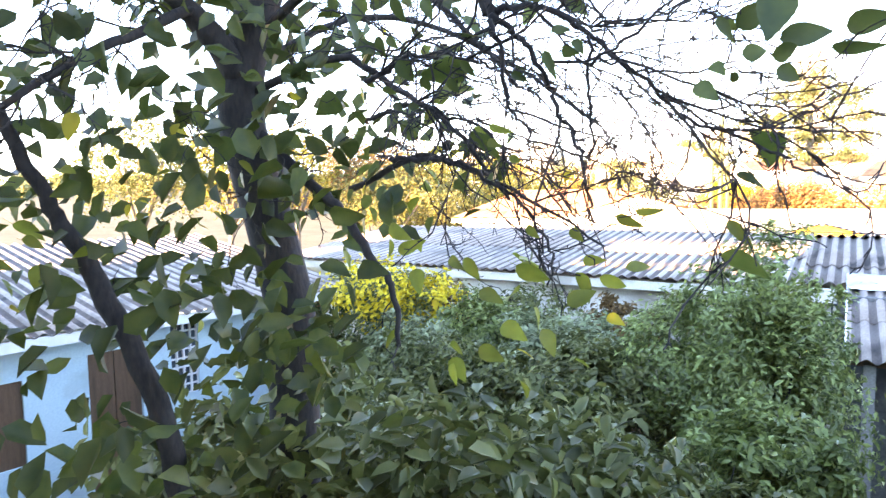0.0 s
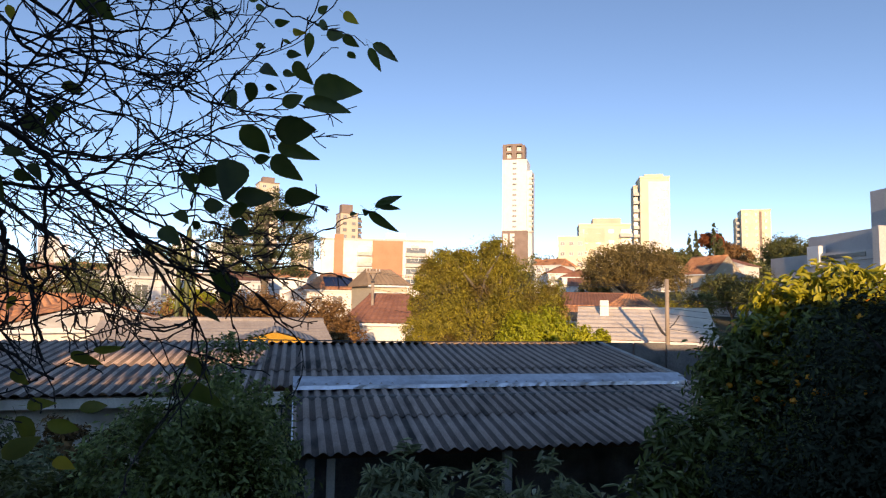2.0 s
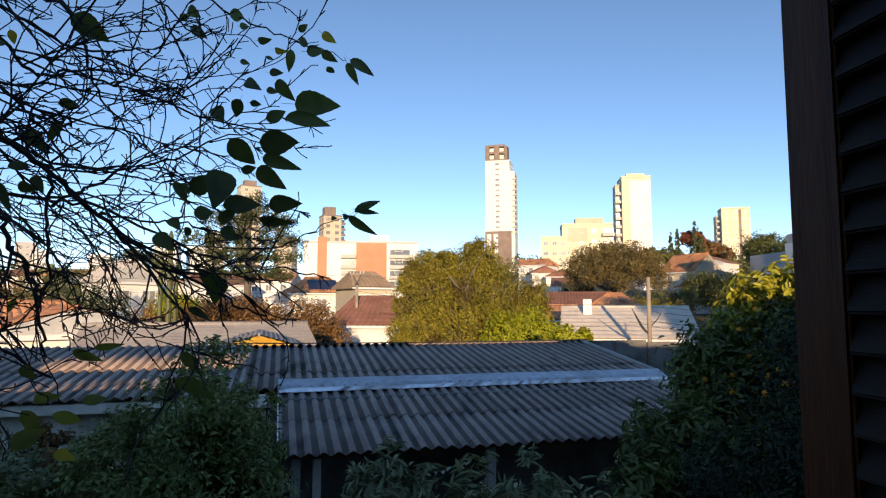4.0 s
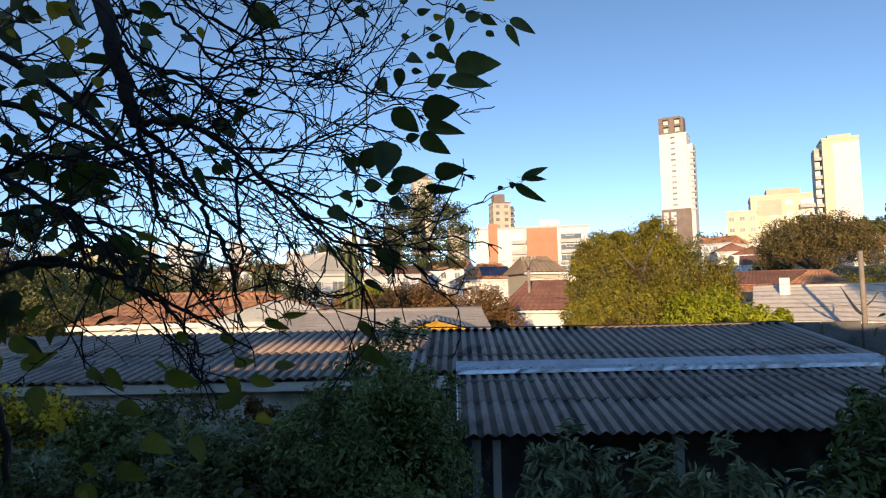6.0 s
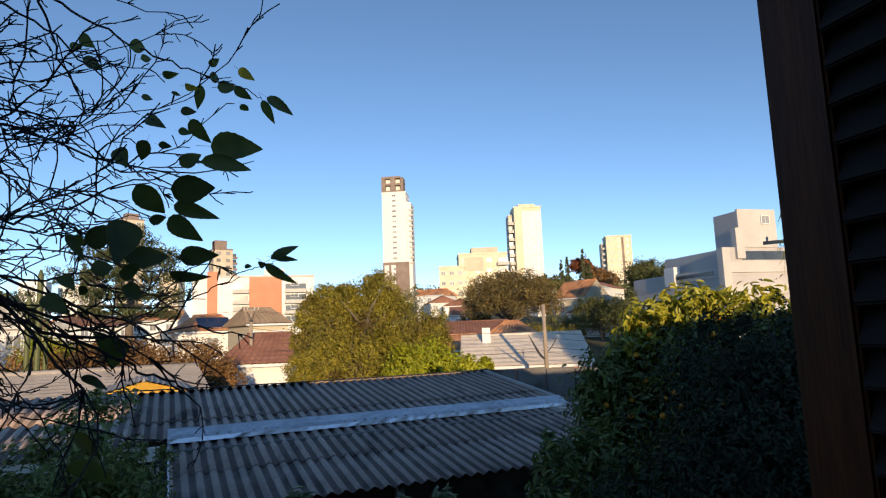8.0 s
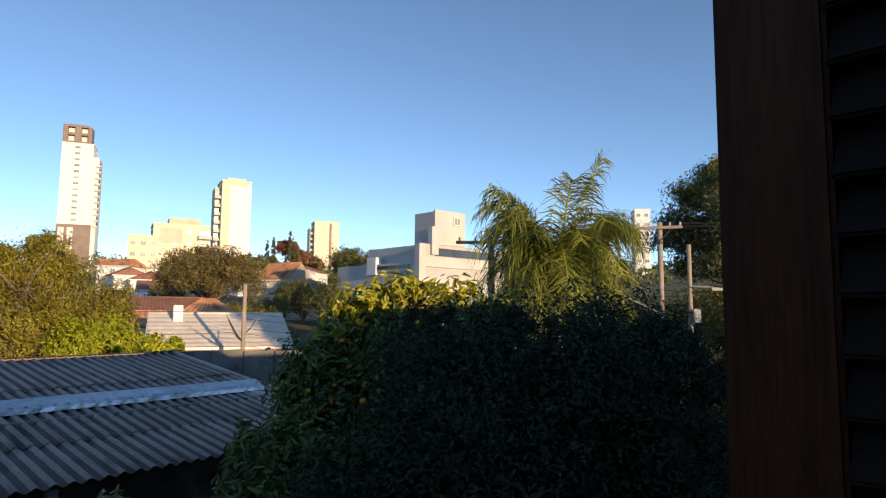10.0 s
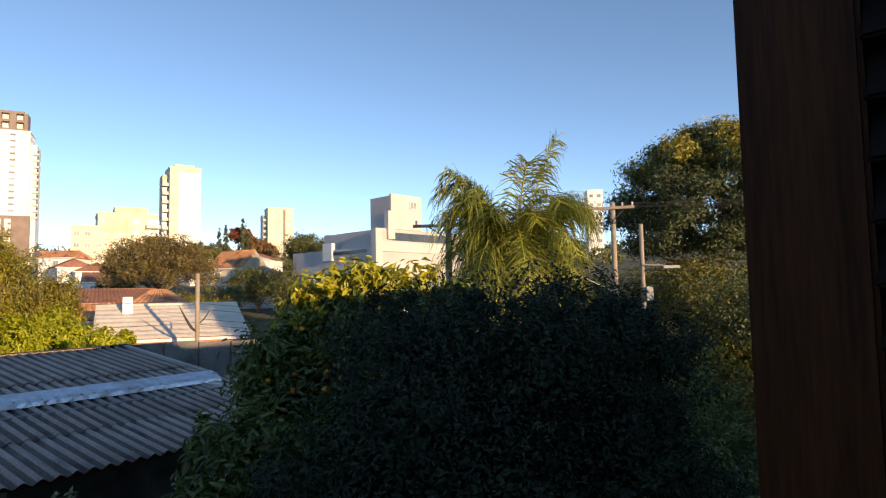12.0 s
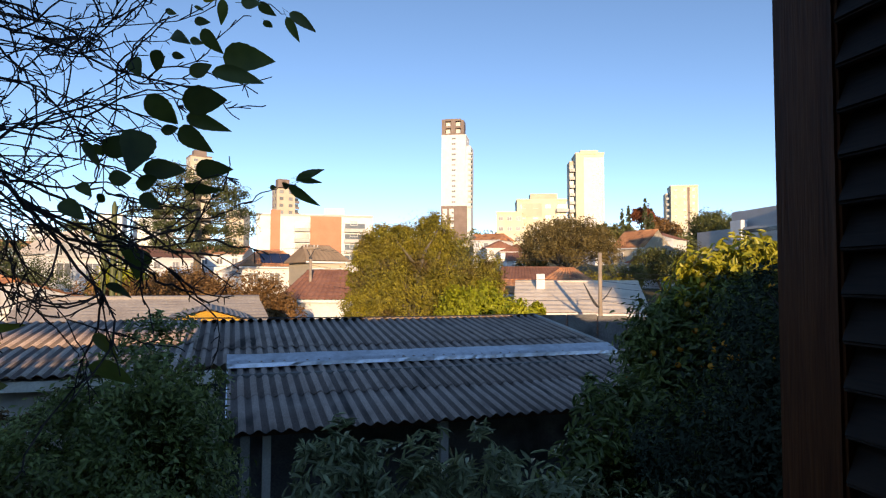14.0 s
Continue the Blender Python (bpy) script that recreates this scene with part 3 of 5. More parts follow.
def block(name, label, category, bearing, r, width, depth, z0, z1, turn, wall, floors, cols, wsize=(1.4, 1.2), side_cols=0, roof_m=None, bands=(), frame_m=WHITE, group=""):
    """A flat-roofed building: its front faces the house of the window, turned by some degrees. bands: (low, high, material) belts proud of the wall."""
    t = thing(name, label, category, group, m=Matrix.Translation(polar(bearing, r, 0)) @ pose(0, 0, 0, 0, 0, bearing + turn))
    hw_ = width / 2
    part("wall", box(-hw_, 0, z0 - 6, hw_, depth, z1), wall, t)
    part("roof", merge(box(-hw_ - 0.15, -0.15, z1, hw_ + 0.15, 0.1, z1 + 0.6), box(-hw_ - 0.15, depth - 0.1, z1, hw_ + 0.15, depth + 0.15, z1 + 0.6), box(-hw_ - 0.15, 0.1, z1, -hw_ + 0.1, depth - 0.1, z1 + 0.6), box(hw_ - 0.1, 0.1, z1, hw_ + 0.15, depth - 0.1, z1 + 0.6), box(-hw_ + 0.1, 0.1, z1 - 0.05, hw_ - 0.1, depth - 0.1, z1 + 0.05)), roof_m or wall, t)
    for a, b, bm_ in bands:
        part("facade_band", box(-hw_ - 0.05, -0.05, a, hw_ + 0.05, depth + 0.05, b), bm_, t)
    if floors:
        fr, pn = window_unit(*wsize, frame_m)
        fh = (z1 - z0) / floors
        for i in range(floors):
            zz = z0 + fh * (i + 0.3)
            places = [(-hw_ + width * (k + 0.5) / cols, -0.06, 0) for k in range(cols)] + [(-hw_ - 0.06, depth * (k + 0.5) / side_cols, -90) for k in range(side_cols)] + [(hw_ + 0.06, depth * (k + 0.5) / side_cols, 90) for k in range(side_cols)]
            for x, y, a in places:
                o = part("window", fr, frame_m, t)
                o.matrix_basis = pose(x, y, zz, 0, 0, a)
                part("pane", pn, GLASS, o)
    return t


def balconies(t, x, y, w, d, z0, z1, n, material):
    """A column of balconies with solid parapets on a building's front."""
    slab = mesh("balcony", merge(box(-w / 2, -d, 0, w / 2, 0, 0.15), box(-w / 2, -d, 0.15, w / 2, -d + 0.1, 1.0), box(-w / 2, -d + 0.1, 0.15, -w / 2 + 0.1, 0, 1.0), box(w / 2 - 0.1, -d + 0.1, 0.15, w / 2, 0, 1.0)), material)
    dark = mesh("pane", box(-w / 2 + 0.2, -0.06, 1.0, w / 2 - 0.2, -0.02, 2.5), GLASS)
    for i in range(n):
        o = part("balcony", slab, material, t)
        o.location = (x, y, z0 + (z1 - z0) * i / n)
        part("pane", dark, GLASS, o)


def gable(name, label, bearing, r, width, depth, z0, eave, ridge, turn, wall, tile, across=True, rows=0, chimney=False, hip=0.0):
    """A small tiled house: ridge along its width if across, else toward the viewer; hip: how far the ridge ends draw in."""
    t = thing(name, label, "house", "houses on the slope", m=Matrix.Translation(polar(bearing, r, 0)) @ pose(0, 0, 0, 0, 0, bearing + turn))
    w, o = width / 2, 0.4
    part("wall", box(-w, 0, z0 - 4, w, depth, eave), wall, t)
    if across:
        rp = [(-w - o + hip, depth / 2, ridge), (w + o - hip, depth / 2, ridge)]
        sl = [((-w - o, -o, eave), (w + o, -o, eave), rp[1], rp[0]), ((w + o, depth + o, eave), (-w - o, depth + o, eave), rp[0], rp[1])]
        en = [((-w - o, depth + o, eave), (-w - o, -o, eave), rp[0]), ((w + o, -o, eave), (w + o, depth + o, eave), rp[1])]
    else:
        rp = [(0, -o + hip, ridge), (0, depth + o - hip, ridge)]
        sl = [((-w - o, depth + o, eave), (-w - o, -o, eave), rp[0], rp[1]), ((w + o, -o, eave), (w + o, depth + o, eave), rp[1], rp[0])]
        en = [((-w - o, -o, eave), (w + o, -o, eave), rp[0]), ((w + o, depth + o, eave), (-w - o, depth + o, eave), rp[1])]
    for q in sl:
        a, b, c, d = [Vector(p) for p in q]
        n = (b - a).cross(d - a).normalized()
        # rows of round tiles as ribs up the slope, each rib bowed and stepped
        k = max(6, int((b - a).length / 0.42))
        v, f = [], []
        steps = 16 if r < 70 else 8
        for i in range(k * 4 + 1):
            u = i / (k * 4)
            h = (0.012 if tile in (PALETILE, GREYROOF) else 0.06) * abs(math.sin(math.pi * (i % 4) / 4))
            for s in range(steps + 1):
                w_ = s / steps
                p = a.lerp(b, u).lerp(d.lerp(c, u), w_) + n * (h + 0.02 + (0.035 if s % 2 else 0.0))
                v.append(tuple(p))
        for i in range(k * 4):
            for s in range(steps):
                e = i * (steps + 1) + s
                f.append((e, e + steps + 1, e + steps + 2, e + 1))
        part("roof", (v, f), tile, t, smooth=False)
    for q in en:
        part("gable_end", (list(q) + [tuple(Vector(p) - Vector((0, 0, 0.12))) for p in q], [(0, 1, 2), (5, 4, 3), (0, 3, 4, 1), (1, 4, 5, 2), (2, 5, 3, 0)]), tile if hip else wall, t)
    part("eaves_board", box(-w - o, -o - 0.04, eave - 0.18, w + o, -o, eave - 0.01), WHITE, t)
    part("ridge_cap", tube([rp[0], rp[1]], [min(0.14, width * 0.028)] * 2, 8), tile, t, smooth=True)
    if rows:
        fr, pn = window_unit(1.0, 1.0)
        for k in range(rows):
            o_ = part("window", fr, WHITE, t)
            o_.matrix_basis = pose(-w + width * (k + 0.5) / rows, -0.06, eave - 1.7, 0, 0, 0)
            part("pane", pn, GLASS, o_)
    if chimney:
        part("chimney", box(-w * 0.72, depth * 0.35, eave, -w * 0.72 + 0.55, depth * 0.35 + 0.5, ridge + 0.55, 0.02), WHITE, t)
    return t


# tall white tower with brown crown and brown base
t = block("apartment_tower", "tall white apartment tower with brown crown and base", "tower", -12.9, 350, 13.6, 14, 28, 84.5, -9, WHITE, 19, 1, (2.2, 1.0), 2, WHITE)
part("crown_block", merge(box(-6.85, 0.0, 85.1, -4.7, 8, 94.0), box(-1.6, 0.0, 85.1, 1.0, 8, 94.0), box(4.0, 0.2, 85.1, 5.6, 8, 93.4), box(-4.7, 0.2, 85.1, -1.6, 8, 86.0), box(-4.7, 0.2, 89.0, -1.6, 8, 90.2), box(-4.7, 0.2, 93.0, 4.0, 8, 94.2), box(1.0, 0.2, 85.1, 4.0, 8, 86.0), box(1.0, 0.2, 89.0, 4.0, 8, 90.2)), BRICKBR, t, "open brown-framed rooftop storeys")
part("stair_core", box(-4.7, 2.5, 85.1, 4.0, 7, 92.9), WHITE, t)
part("base_block", merge(box(-7.0, -0.4, 24, -6.2, 5, 45), box(-3.6, -0.4, 24, -2.4, 5, 45), box(0.2, -0.4, 24, 7.4, 5, 45), box(-6.2, -0.35, 43.5, 0.2, 5, 45), box(-6.2, -0.3, 36, 0.2, 5, 37)), BRICKBR, t, "brown lower storeys")
part("wing", box(6.8, 2, 22, 9.4, 14, 79), WHITE, t, "lower white side wing")
balconies(t, 9.2, 2.2, 2.4, 1.2, 44, 77, 11, LGREY)

t = block("apartment_tower", "cream and white apartment tower with side balconies", "tower", -25.15, 210, 9.0, 10, 15, 45.3, 9, CREAM, 10, 0, (0.7, 0.9), 0, CREAM)
part("white_panel", box(-2.0, -0.12, 9, 4.5, 0.0, 44.2), WHITE, t, "white rendered strip of the facade")
fr, pn = window_unit(0.45, 0.6)
for i in range(10):
    for x in (1.3, 3.2):
        o = part("window", fr, WHITE, t)
        o.matrix_basis = pose(x, -0.20, 16.5 + 2.75 * i, 0, 0, 0)
        part("pane", pn, GLASS, o)
part("stair_core", box(-2.8, 2, 45.3, 3.0, 7, 47.0), CREAM, t)
part("side_wing", box(-6.3, 2.5, 9, -4.5, 9, 43.5), BEIGE, t)
balconies(t, -5.5, 2.5, 1.9, 1.6, 15.5, 42.5, 10, LGREY)

t = block("apartment_tower", "cream apartment block with a recessed centre", "tower", -33.0, 300, 11.5, 10, 22, 46.0, 10, CREAM, 8, 3, (0.9, 1.1), 2, CREAM)
# no hollow here: a brown strip on the wall paints the recess's shade
part("recess_shade", box(1.2, -0.10, 18, 2.2, 0, 45.6), BRICKBR, t, "brown vertical strip coloured for a recess in shade")
part("side_wing", box(-7.6, 3, 18, -5.75, 10, 43.5), BEIGE, t)
balconies(t, -6.7, 3, 1.7, 1.2, 22, 43, 8, LGREY)

t = block("apartment_block", "cream stepped apartment block with terraces", "apartments", -20.9, 196, 15.2, 12, 12, 28.6, 5, CREAM, 5, 4, (1.5, 1.1), 2)
part("upper_storey", box(-3.4, 2, 28.6, 5, 9, 31.1), BEIGE, t)
part("facade_panel", box(-6, -0.15, 23.5, 0, -0.08, 27.8), BEIGE, t)
balconies(t, 6.2, 0, 3.6, 1.6, 16, 28.0, 4, LGREY)
t = block("apartment_block", "low cream apartment block", "apartments", -18.0, 190, 7.7, 9, 12, 24.2, 0, CREAM, 4, 3, (1.2, 1.0), 1)

t = block("apartment_block", "white and salmon apartment block with balconies", "apartments", -0.5, 180, 32, 14, 9, 21.8, 0, WHITE, 4, 3, (2.0, 1.2), 2, LGREY)
part("salmon_panel", box(-12.2, -0.25, 5, -9.6, 0.3, 23.5), SALMON, t, "narrow salmon panel")
part("salmon_panel", box(-1.4, -0.25, 5, 7.2, 0.3, 21.9), SALMON, t, "wide blank salmon panel")
balconies(t, -3.6, -0.05, 4.2, 1.4, 8.5, 20.5, 4, LGREY)
balconies(t, 11.0, -0.05, 6.0, 1.4, 8.5, 20.5, 4, LGREY)
part("water_tank", box(2.5, 3, 21.8, 8, 9, 24.5), WHITE, t)
t = block("apartment_tower", "unfinished brown high-rise with open floors", "tower", 2.1, 300, 8.5, 9, 24, 46, 15, BEIGE, 7, 2, (1.6, 1.3), 2, BRICKBR, frame_m=BRICKBR)
part("stair_core", box(-3.5, 1, 46, 1.8, 6, 50.5), BRICKBR, t)
balconies(t, 5.2, 2, 2.6, 1.5, 26, 45, 7, BRICKBR)
t = block("apartment_tower", "beige high-rise with dark window bands", "tower", 9.2, 330, 10, 10, 30, 64, 12, BEIGE, 10, 2, (1.8, 1.3), 2, BRICKBR)
part("stair_core", box(-3, 2, 64, 3, 7, 67.5), BRICKBR, t)
t = block("apartment_tower", "white high-rise far behind the palms", "tower", -61.2, 260, 6, 9, 20, 45.5, 10, WHITE, 7, 2, (1.4, 1.2), 2)
for b, r, w, z, wallm, fl_ in ((34.6, 420, 16, 33, WHITE, 4), (32.6, 430, 9, 36, LGREY, 4), (30.2, 420, 14, 37, WHITE, 4), (29.0, 440, 10, 34, BEIGE, 3), (25.6, 450, 10, 41, LGREY, 5), (24.8, 430, 7, 35, WHITE, 3), (36.8, 430, 12, 35, BEIGE, 4), (39.5, 420, 12, 31, WHITE, 3), (16.0, 400, 13, 40, WHITE, 4), (11.9, 380, 9, 45, LGREY, 5), (13.6, 420, 11, 40, WHITE, 4), (6.4, 360, 10, 41, BEIGE, 5), (45.0, 430, 14, 30, WHITE, 3), (49.0, 420, 12, 32, LGREY, 3), (20.5, 420, 10, 33, WHITE, 3)):
    block("apartment_block", "pale apartment block in the hazy distance", "apartments", b, r, w, 10, z - 4 * fl_ - 2, z, rnd.uniform(-20, 20), wallm, fl_, 3, (1.8, 1.3), 1, group="distant blocks")

# stepped grey building
t = thing("office_building", "grey stepped concrete building with white bands", "office", m=Matrix.Translation((46.2, 52.9, 0)) @ pose(0, 0, 0, 0, 0, -91))
# front corner at the origin; long face runs to the left, the other to the right
part("wall", box(-16, 0.0, 0, 0, 16, 10.2), GREYF, t)
part("side_wall", box(0, 0.0, 0, 0.25, 16, 12.2), GREYF, t)
part("upper_storey", box(-11, 1.2, 10.2, 0.2, 15, 12.2), GREYF, t)
part("stair_tower", box(-3.2, 2.2, 12.2, 0.15, 7.0, 16.0), GREYF, t)
# paler slab on the sunward face, sunlight put into its colour
part("stair_tower", box(0.15, 2.2, 12.2, 0.4, 7.0, 16.2), LGREY, t, "stair tower face coloured paler on its sunny side")
part("fin", box(-0.1, -0.35, 6, 0.7, 0.6, 12.1), LGREY, t)
part("fin", box(-0.1, 1.6, 11.0, 0.6, 2.6, 14.2), LGREY, t)
part("fin", box(-9.2, -0.3, 8.9, -7.4, 0.5, 11.0), WHITE, t)
part("facade_band", box(-16, -0.15, 7.4, -0.1, 0, 8.2), LGREY, t)
part("facade_band", box(-7.4, -0.12, 9.2, -0.1, 0, 10.1), LGREY, t)
part("window_band", box(-7.2, -0.18, 9.5, -1.2, -0.12, 9.9), GLASS, t)
part("window_band", box(0.25, 2.4, 10.9, 0.32, 12, 11.8), GLASS, t)
part("facade_band", box(0.25, 0.6, 9.6, 0.45, 15, 10.7), LGREY, t)
part("facade_band", box(0.25, 0.6, 7.4, 0.42, 15, 8.3), LGREY, t)
fr, pn = window_unit(2.2, 1.6, GREYF)
for x in (-12.5, -7.5, -3.0):
    o = part("window", fr, GREYF, t)
    o.matrix_basis = pose(x, -0.06, 5.4, 0, 0, 0)
    part("pane", pn, GLASS, o)
for y in (4, 9, 13):
    o = part("window", fr, GREYF, t)
    o.matrix_basis = pose(0.31, y, 5.2, 0, 0, 90)
    part("pane", pn, GLASS, o)
fr, pn = window_unit(0.9, 0.8, WHITE)
o = part("window", fr, WHITE, t)
o.matrix_basis = pose(0.46, 5.6, 14.7, 0, 0, 90)
part("pane", pn, GLASS, o)

# small houses
t = gable("tiled_house", "white house with an orange hipped roof and solar panels", 2.9, 68, 6.4, 7, 1.5, 5.7, 7.4, 8, WHITE, TERRA, True, 3, hip=2.2)
for k in range(3):
    part("solar_panel", move(box(-1.5 + 1.07 * k, -0.2, 0.0, -0.46 + 1.07 * k, 2.4, 0.06, 0.01), pose(0.2, 0.4, 6.12, 24, 0, 0)), SOLAR, t, "dark blue solar panel")
gable("tiled_house", "old white house under a brown tiled roof", -0.7, 42, 4.2, 7, 0, 3.1, 5.0, -14, WHITE, BROWNTILE, True, 0, hip=1.0)
gable("tiled_house", "house with a tan tiled roof", -1.7, 57, 3.4, 6, 1, 6.0, 7.5, 20, BEIGE, TANTILE, True, 2, hip=0.8)
gable("tiled_house", "low house with a wide pale tiled roof and chimney", -24.4, 39.5, 7.4, 9, 0, 2.45, 4.28, 4, SALMON, PALETILE, True, 0, True)
gable("tiled_house", "house with an orange hipped roof", -23.2, 52, 3.6, 6, 1, 4.3, 5.4, 0, WHITE, TERRA, True, 0, hip=1.6)
gable("tiled_house", "small house with an orange roof", -17.9, 46, 3.6, 6, 1, 3.4, 4.4, 0, WHITE, TERRA, True, 0, hip=0.4)
gable("tiled_house", "house with a steep red gable roof", -28.4, 108, 6.0, 6.5, 6, 9.6, 12.6, -38, BEIGE, TERRA, True, 2)
gable("tiled_house", "white house with an orange roof on the slope", 18.0, 58, 4.2, 7, 1, 6.3, 8.2, 20, WHITE, PALETILE, False, 2)
gable("tiled_house", "low house with a broad orange roof", 28.5, 27, 8.5, 8, 0, 3.45, 4.55, -6, WHITE, TERRA, True, 0, hip=2.0)
gable("tiled_house", "white house with a gabled orange roof", 22.0, 25, 5.0, 6, 0, 3.5, 4.35, 10, WHITE, TERRA, False, 1)
gable("tiled_house", "low shed under a pale roof beyond the long house", 12.8, 21.5, 6.5, 4, 0, 3.1, 3.75, 0, WHITE, GREYROOF, True, 0)
t = gable("tiled_house", "small shed with a pale gable and a yellow front", 8.0, 19.0, 1.5, 3, 0, 3.28, 3.60, 0, YELLOW, GREYROOF, False, 0)
for b, r, z, w, wm, tm in ((-15.9, 150, 15.0, 7, WHITE, TERRA), (-17.2, 140, 12.6, 6, WHITE, BROWNTILE), (-18.7, 135, 11.6, 7, WHITE, BROWNTILE), (-19.6, 120, 9.2, 7, WHITE, BROWNTILE), (-16.6, 165, 15.8, 8, BEIGE, TERRA), (-30.2, 130, 13.5, 9, WHITE, BROWNTILE), (-31.5, 105, 9.5, 8, LGREY, PALETILE), (-20.5, 75, 5.6, 9, LGREY, BROWNTILE), (-27.0, 145, 13.2, 8, WHITE, PALETILE), (-30.3, 98, 8.2, 7, WHITE, BROWNTILE), (7.5, 120, 10, 8, WHITE, TERRA), (5.6, 90, 6.5, 6, WHITE, TERRA), (11.0, 110, 9.0, 9, WHITE, BROWNTILE), (14.0, 130, 9.2, 9, WHITE, TERRA), (22.0, 150, 11.5, 10, WHITE, TERRA), (26.0, 170, 12, 10, WHITE, BROWNTILE), (33.0, 150, 11, 9, WHITE, TERRA), (38.0, 120, 8.5, 9, WHITE, TERRA), (30, 110, 8.0, 9, BEIGE, TERRA)):
    gable("tiled_house", "small house with a tiled roof on the slope", b, r, w, 7, z - 6, z - 1.3, z + 0.3, rnd.uniform(-30, 30), wm, tm, rnd.random() < 0.6, 3, hip=rnd.choice((0.0, 1.0)))

# ---- trees beyond the roofs ----
C = polar
tree("broad_tree", "broad olive-green tree with a rounded uneven crown", "tree", (5.2, 28.0, 0), budded([(3.2, 27.6, 4.3, 1.2, 1.4, 1.7), (3.5, 27.4, 5.4, 1.0, 1.0, 1.0), (5.0, 28.2, 5.4, 1.4, 1.6, 1.5), (6.5, 27.6, 4.7, 1.3, 1.5, 1.5), (7.5, 27.2, 3.7, 1.0, 1.2, 1.4), (4.6, 26.8, 3.6, 1.6, 1.3, 1.5), (2.8, 27.4, 3.0, 1.0, 1.2, 1.5), (5.5, 27.4, 6.3, 0.7, 0.8, 0.8), (6.2, 26.9, 3.2, 1.3, 1.0, 1.5)], 60, 0.3, 0.62, 0.98), 105000, 0.115, 0.038, G_OLIVE, BARK2, 0.28, clump=0.2, per=26, inside=0.22, up=-0.9)
tree("lime_shrub", "bright yellow-green feathery shrub", "shrub", (6.4, 23.4, 0), [(5.7, 23.4, 3.1, 0.8, 0.8, 1.1), (6.6, 23.2, 3.3, 0.8, 0.8, 1.0), (7.4, 23.0, 2.9, 0.7, 0.7, 0.9), (6.4, 23.2, 2.6, 1.4, 0.8, 1.2)], 14000, 0.15, 0.05, G_LIME, BARK2, 0.06, clump=0.14, per=30)
for b, r, k in ((-19.2, 19, 0.8), (-20.6, 21, 0.6)):
    p = C(b, r)
    tree("lime_shrub", "small yellow-green shrub beside the wall", "shrub", (p.x, p.y, 0), [(p.x, p.y, 3.3, 0.5 * k, 0.5 * k, 0.7 * k)], 1500, 0.12, 0.05, G_LIME, BARK2, 0.04, per=20)


def umbrella_tree(name, label, b, r, z0, ztop, w, leaf, n):
    p = C(b, r)
    h = ztop - z0
    lumps = []
    for ring, k, cnt in ((0.0, 0.88, 1), (0.20, 0.85, 5), (0.33, 0.74, 9), (0.41, 0.60, 10), (0.40, 0.46, 9), (0.22, 0.62, 5)):
        for i in range(cnt):
            a = 2 * math.pi * (i + ring) / cnt
            lumps.append((p.x + math.cos(a) * w * ring, p.y + math.sin(a) * w * ring, z0 + h * k + rnd.uniform(-0.3, 0.3), w * 0.12, w * 0.12, h * 0.13))
    return tree(name, label, "tree", (p.x, p.y, z0 - 2), lumps, n, 0.32, 0.12, leaf, BARK2, 0.35, clump=0.26, per=24, inside=0.6)


umbrella_tree("umbrella_tree", "wide flat-topped olive tree with bare forking limbs", -23.2, 88, 3.8, 12.8, 14.0, G_UMB, 26000)
def araucaria(label, b, r, z0, zt, tiers, leaf, n, tip, blade=0.32):
    """A straight trunk with tiers of upswept boughs, each ending in a domed clump."""
    p = C(b, r)
    t = thing("araucaria_tree", label, "tree")
    part("trunk", tube([(p.x, p.y, z0 - 2), (p.x + 0.1, p.y, (z0 + zt) / 2), (p.x, p.y, zt - 0.5)], [0.36, 0.28, 0.12], 8), BARK2, t, smooth=True)
    lumps = []
    for lv, (zz, ww, k) in enumerate(tiers):
        for i in range(k):
            a = 2 * math.pi * (i + 0.37 * lv) / k + rnd.uniform(-0.15, 0.15)
            w = ww * rnd.uniform(0.8, 1.1)
            e = Vector((p.x + math.cos(a) * w, p.y + math.sin(a) * w, zz + rnd.uniform(-0.2, 0.2)))
            s0 = Vector((p.x, p.y, zz - 0.25 - 0.12 * w))
            part("bough", tube(smooth_line([s0, s0.lerp(e, 0.55) - Vector((0, 0, 0.12 * w)), e], 3), [0.09, 0.08, 0.07, 0.06, 0.05, 0.04, 0.03], 5), BARK2, t)
            lumps.append((e.x, e.y, e.z + 0.15, tip, tip, tip * 0.55))
            if ww > 2.5:
                q = s0.lerp(e, 0.62)
                lumps.append((q.x, q.y, q.z + 0.3, tip * 0.8, tip * 0.8, tip * 0.45))
    crown("crown", lumps, n, blade, blade * 0.27, leaf, t, "", 0.3, 24, 0.7)
    return t, lumps


araucaria("dark araucaria pine with tiered clumps on a straight trunk", 9.3, 58, 3, 13.6, ((13.2, 1.6, 5), (11.8, 3.4, 8), (10.2, 4.4, 9), (8.6, 4.2, 8), (7.2, 3.4, 6)), G_PINE, 15000, 1.0)
araucaria("small dark araucaria pine above the houses", 17.6, 75, 3, 10.0, ((9.6, 1.6, 5), (8.6, 3.2, 7), (7.4, 3.2, 7)), G_PINE, 8000, 1.0)
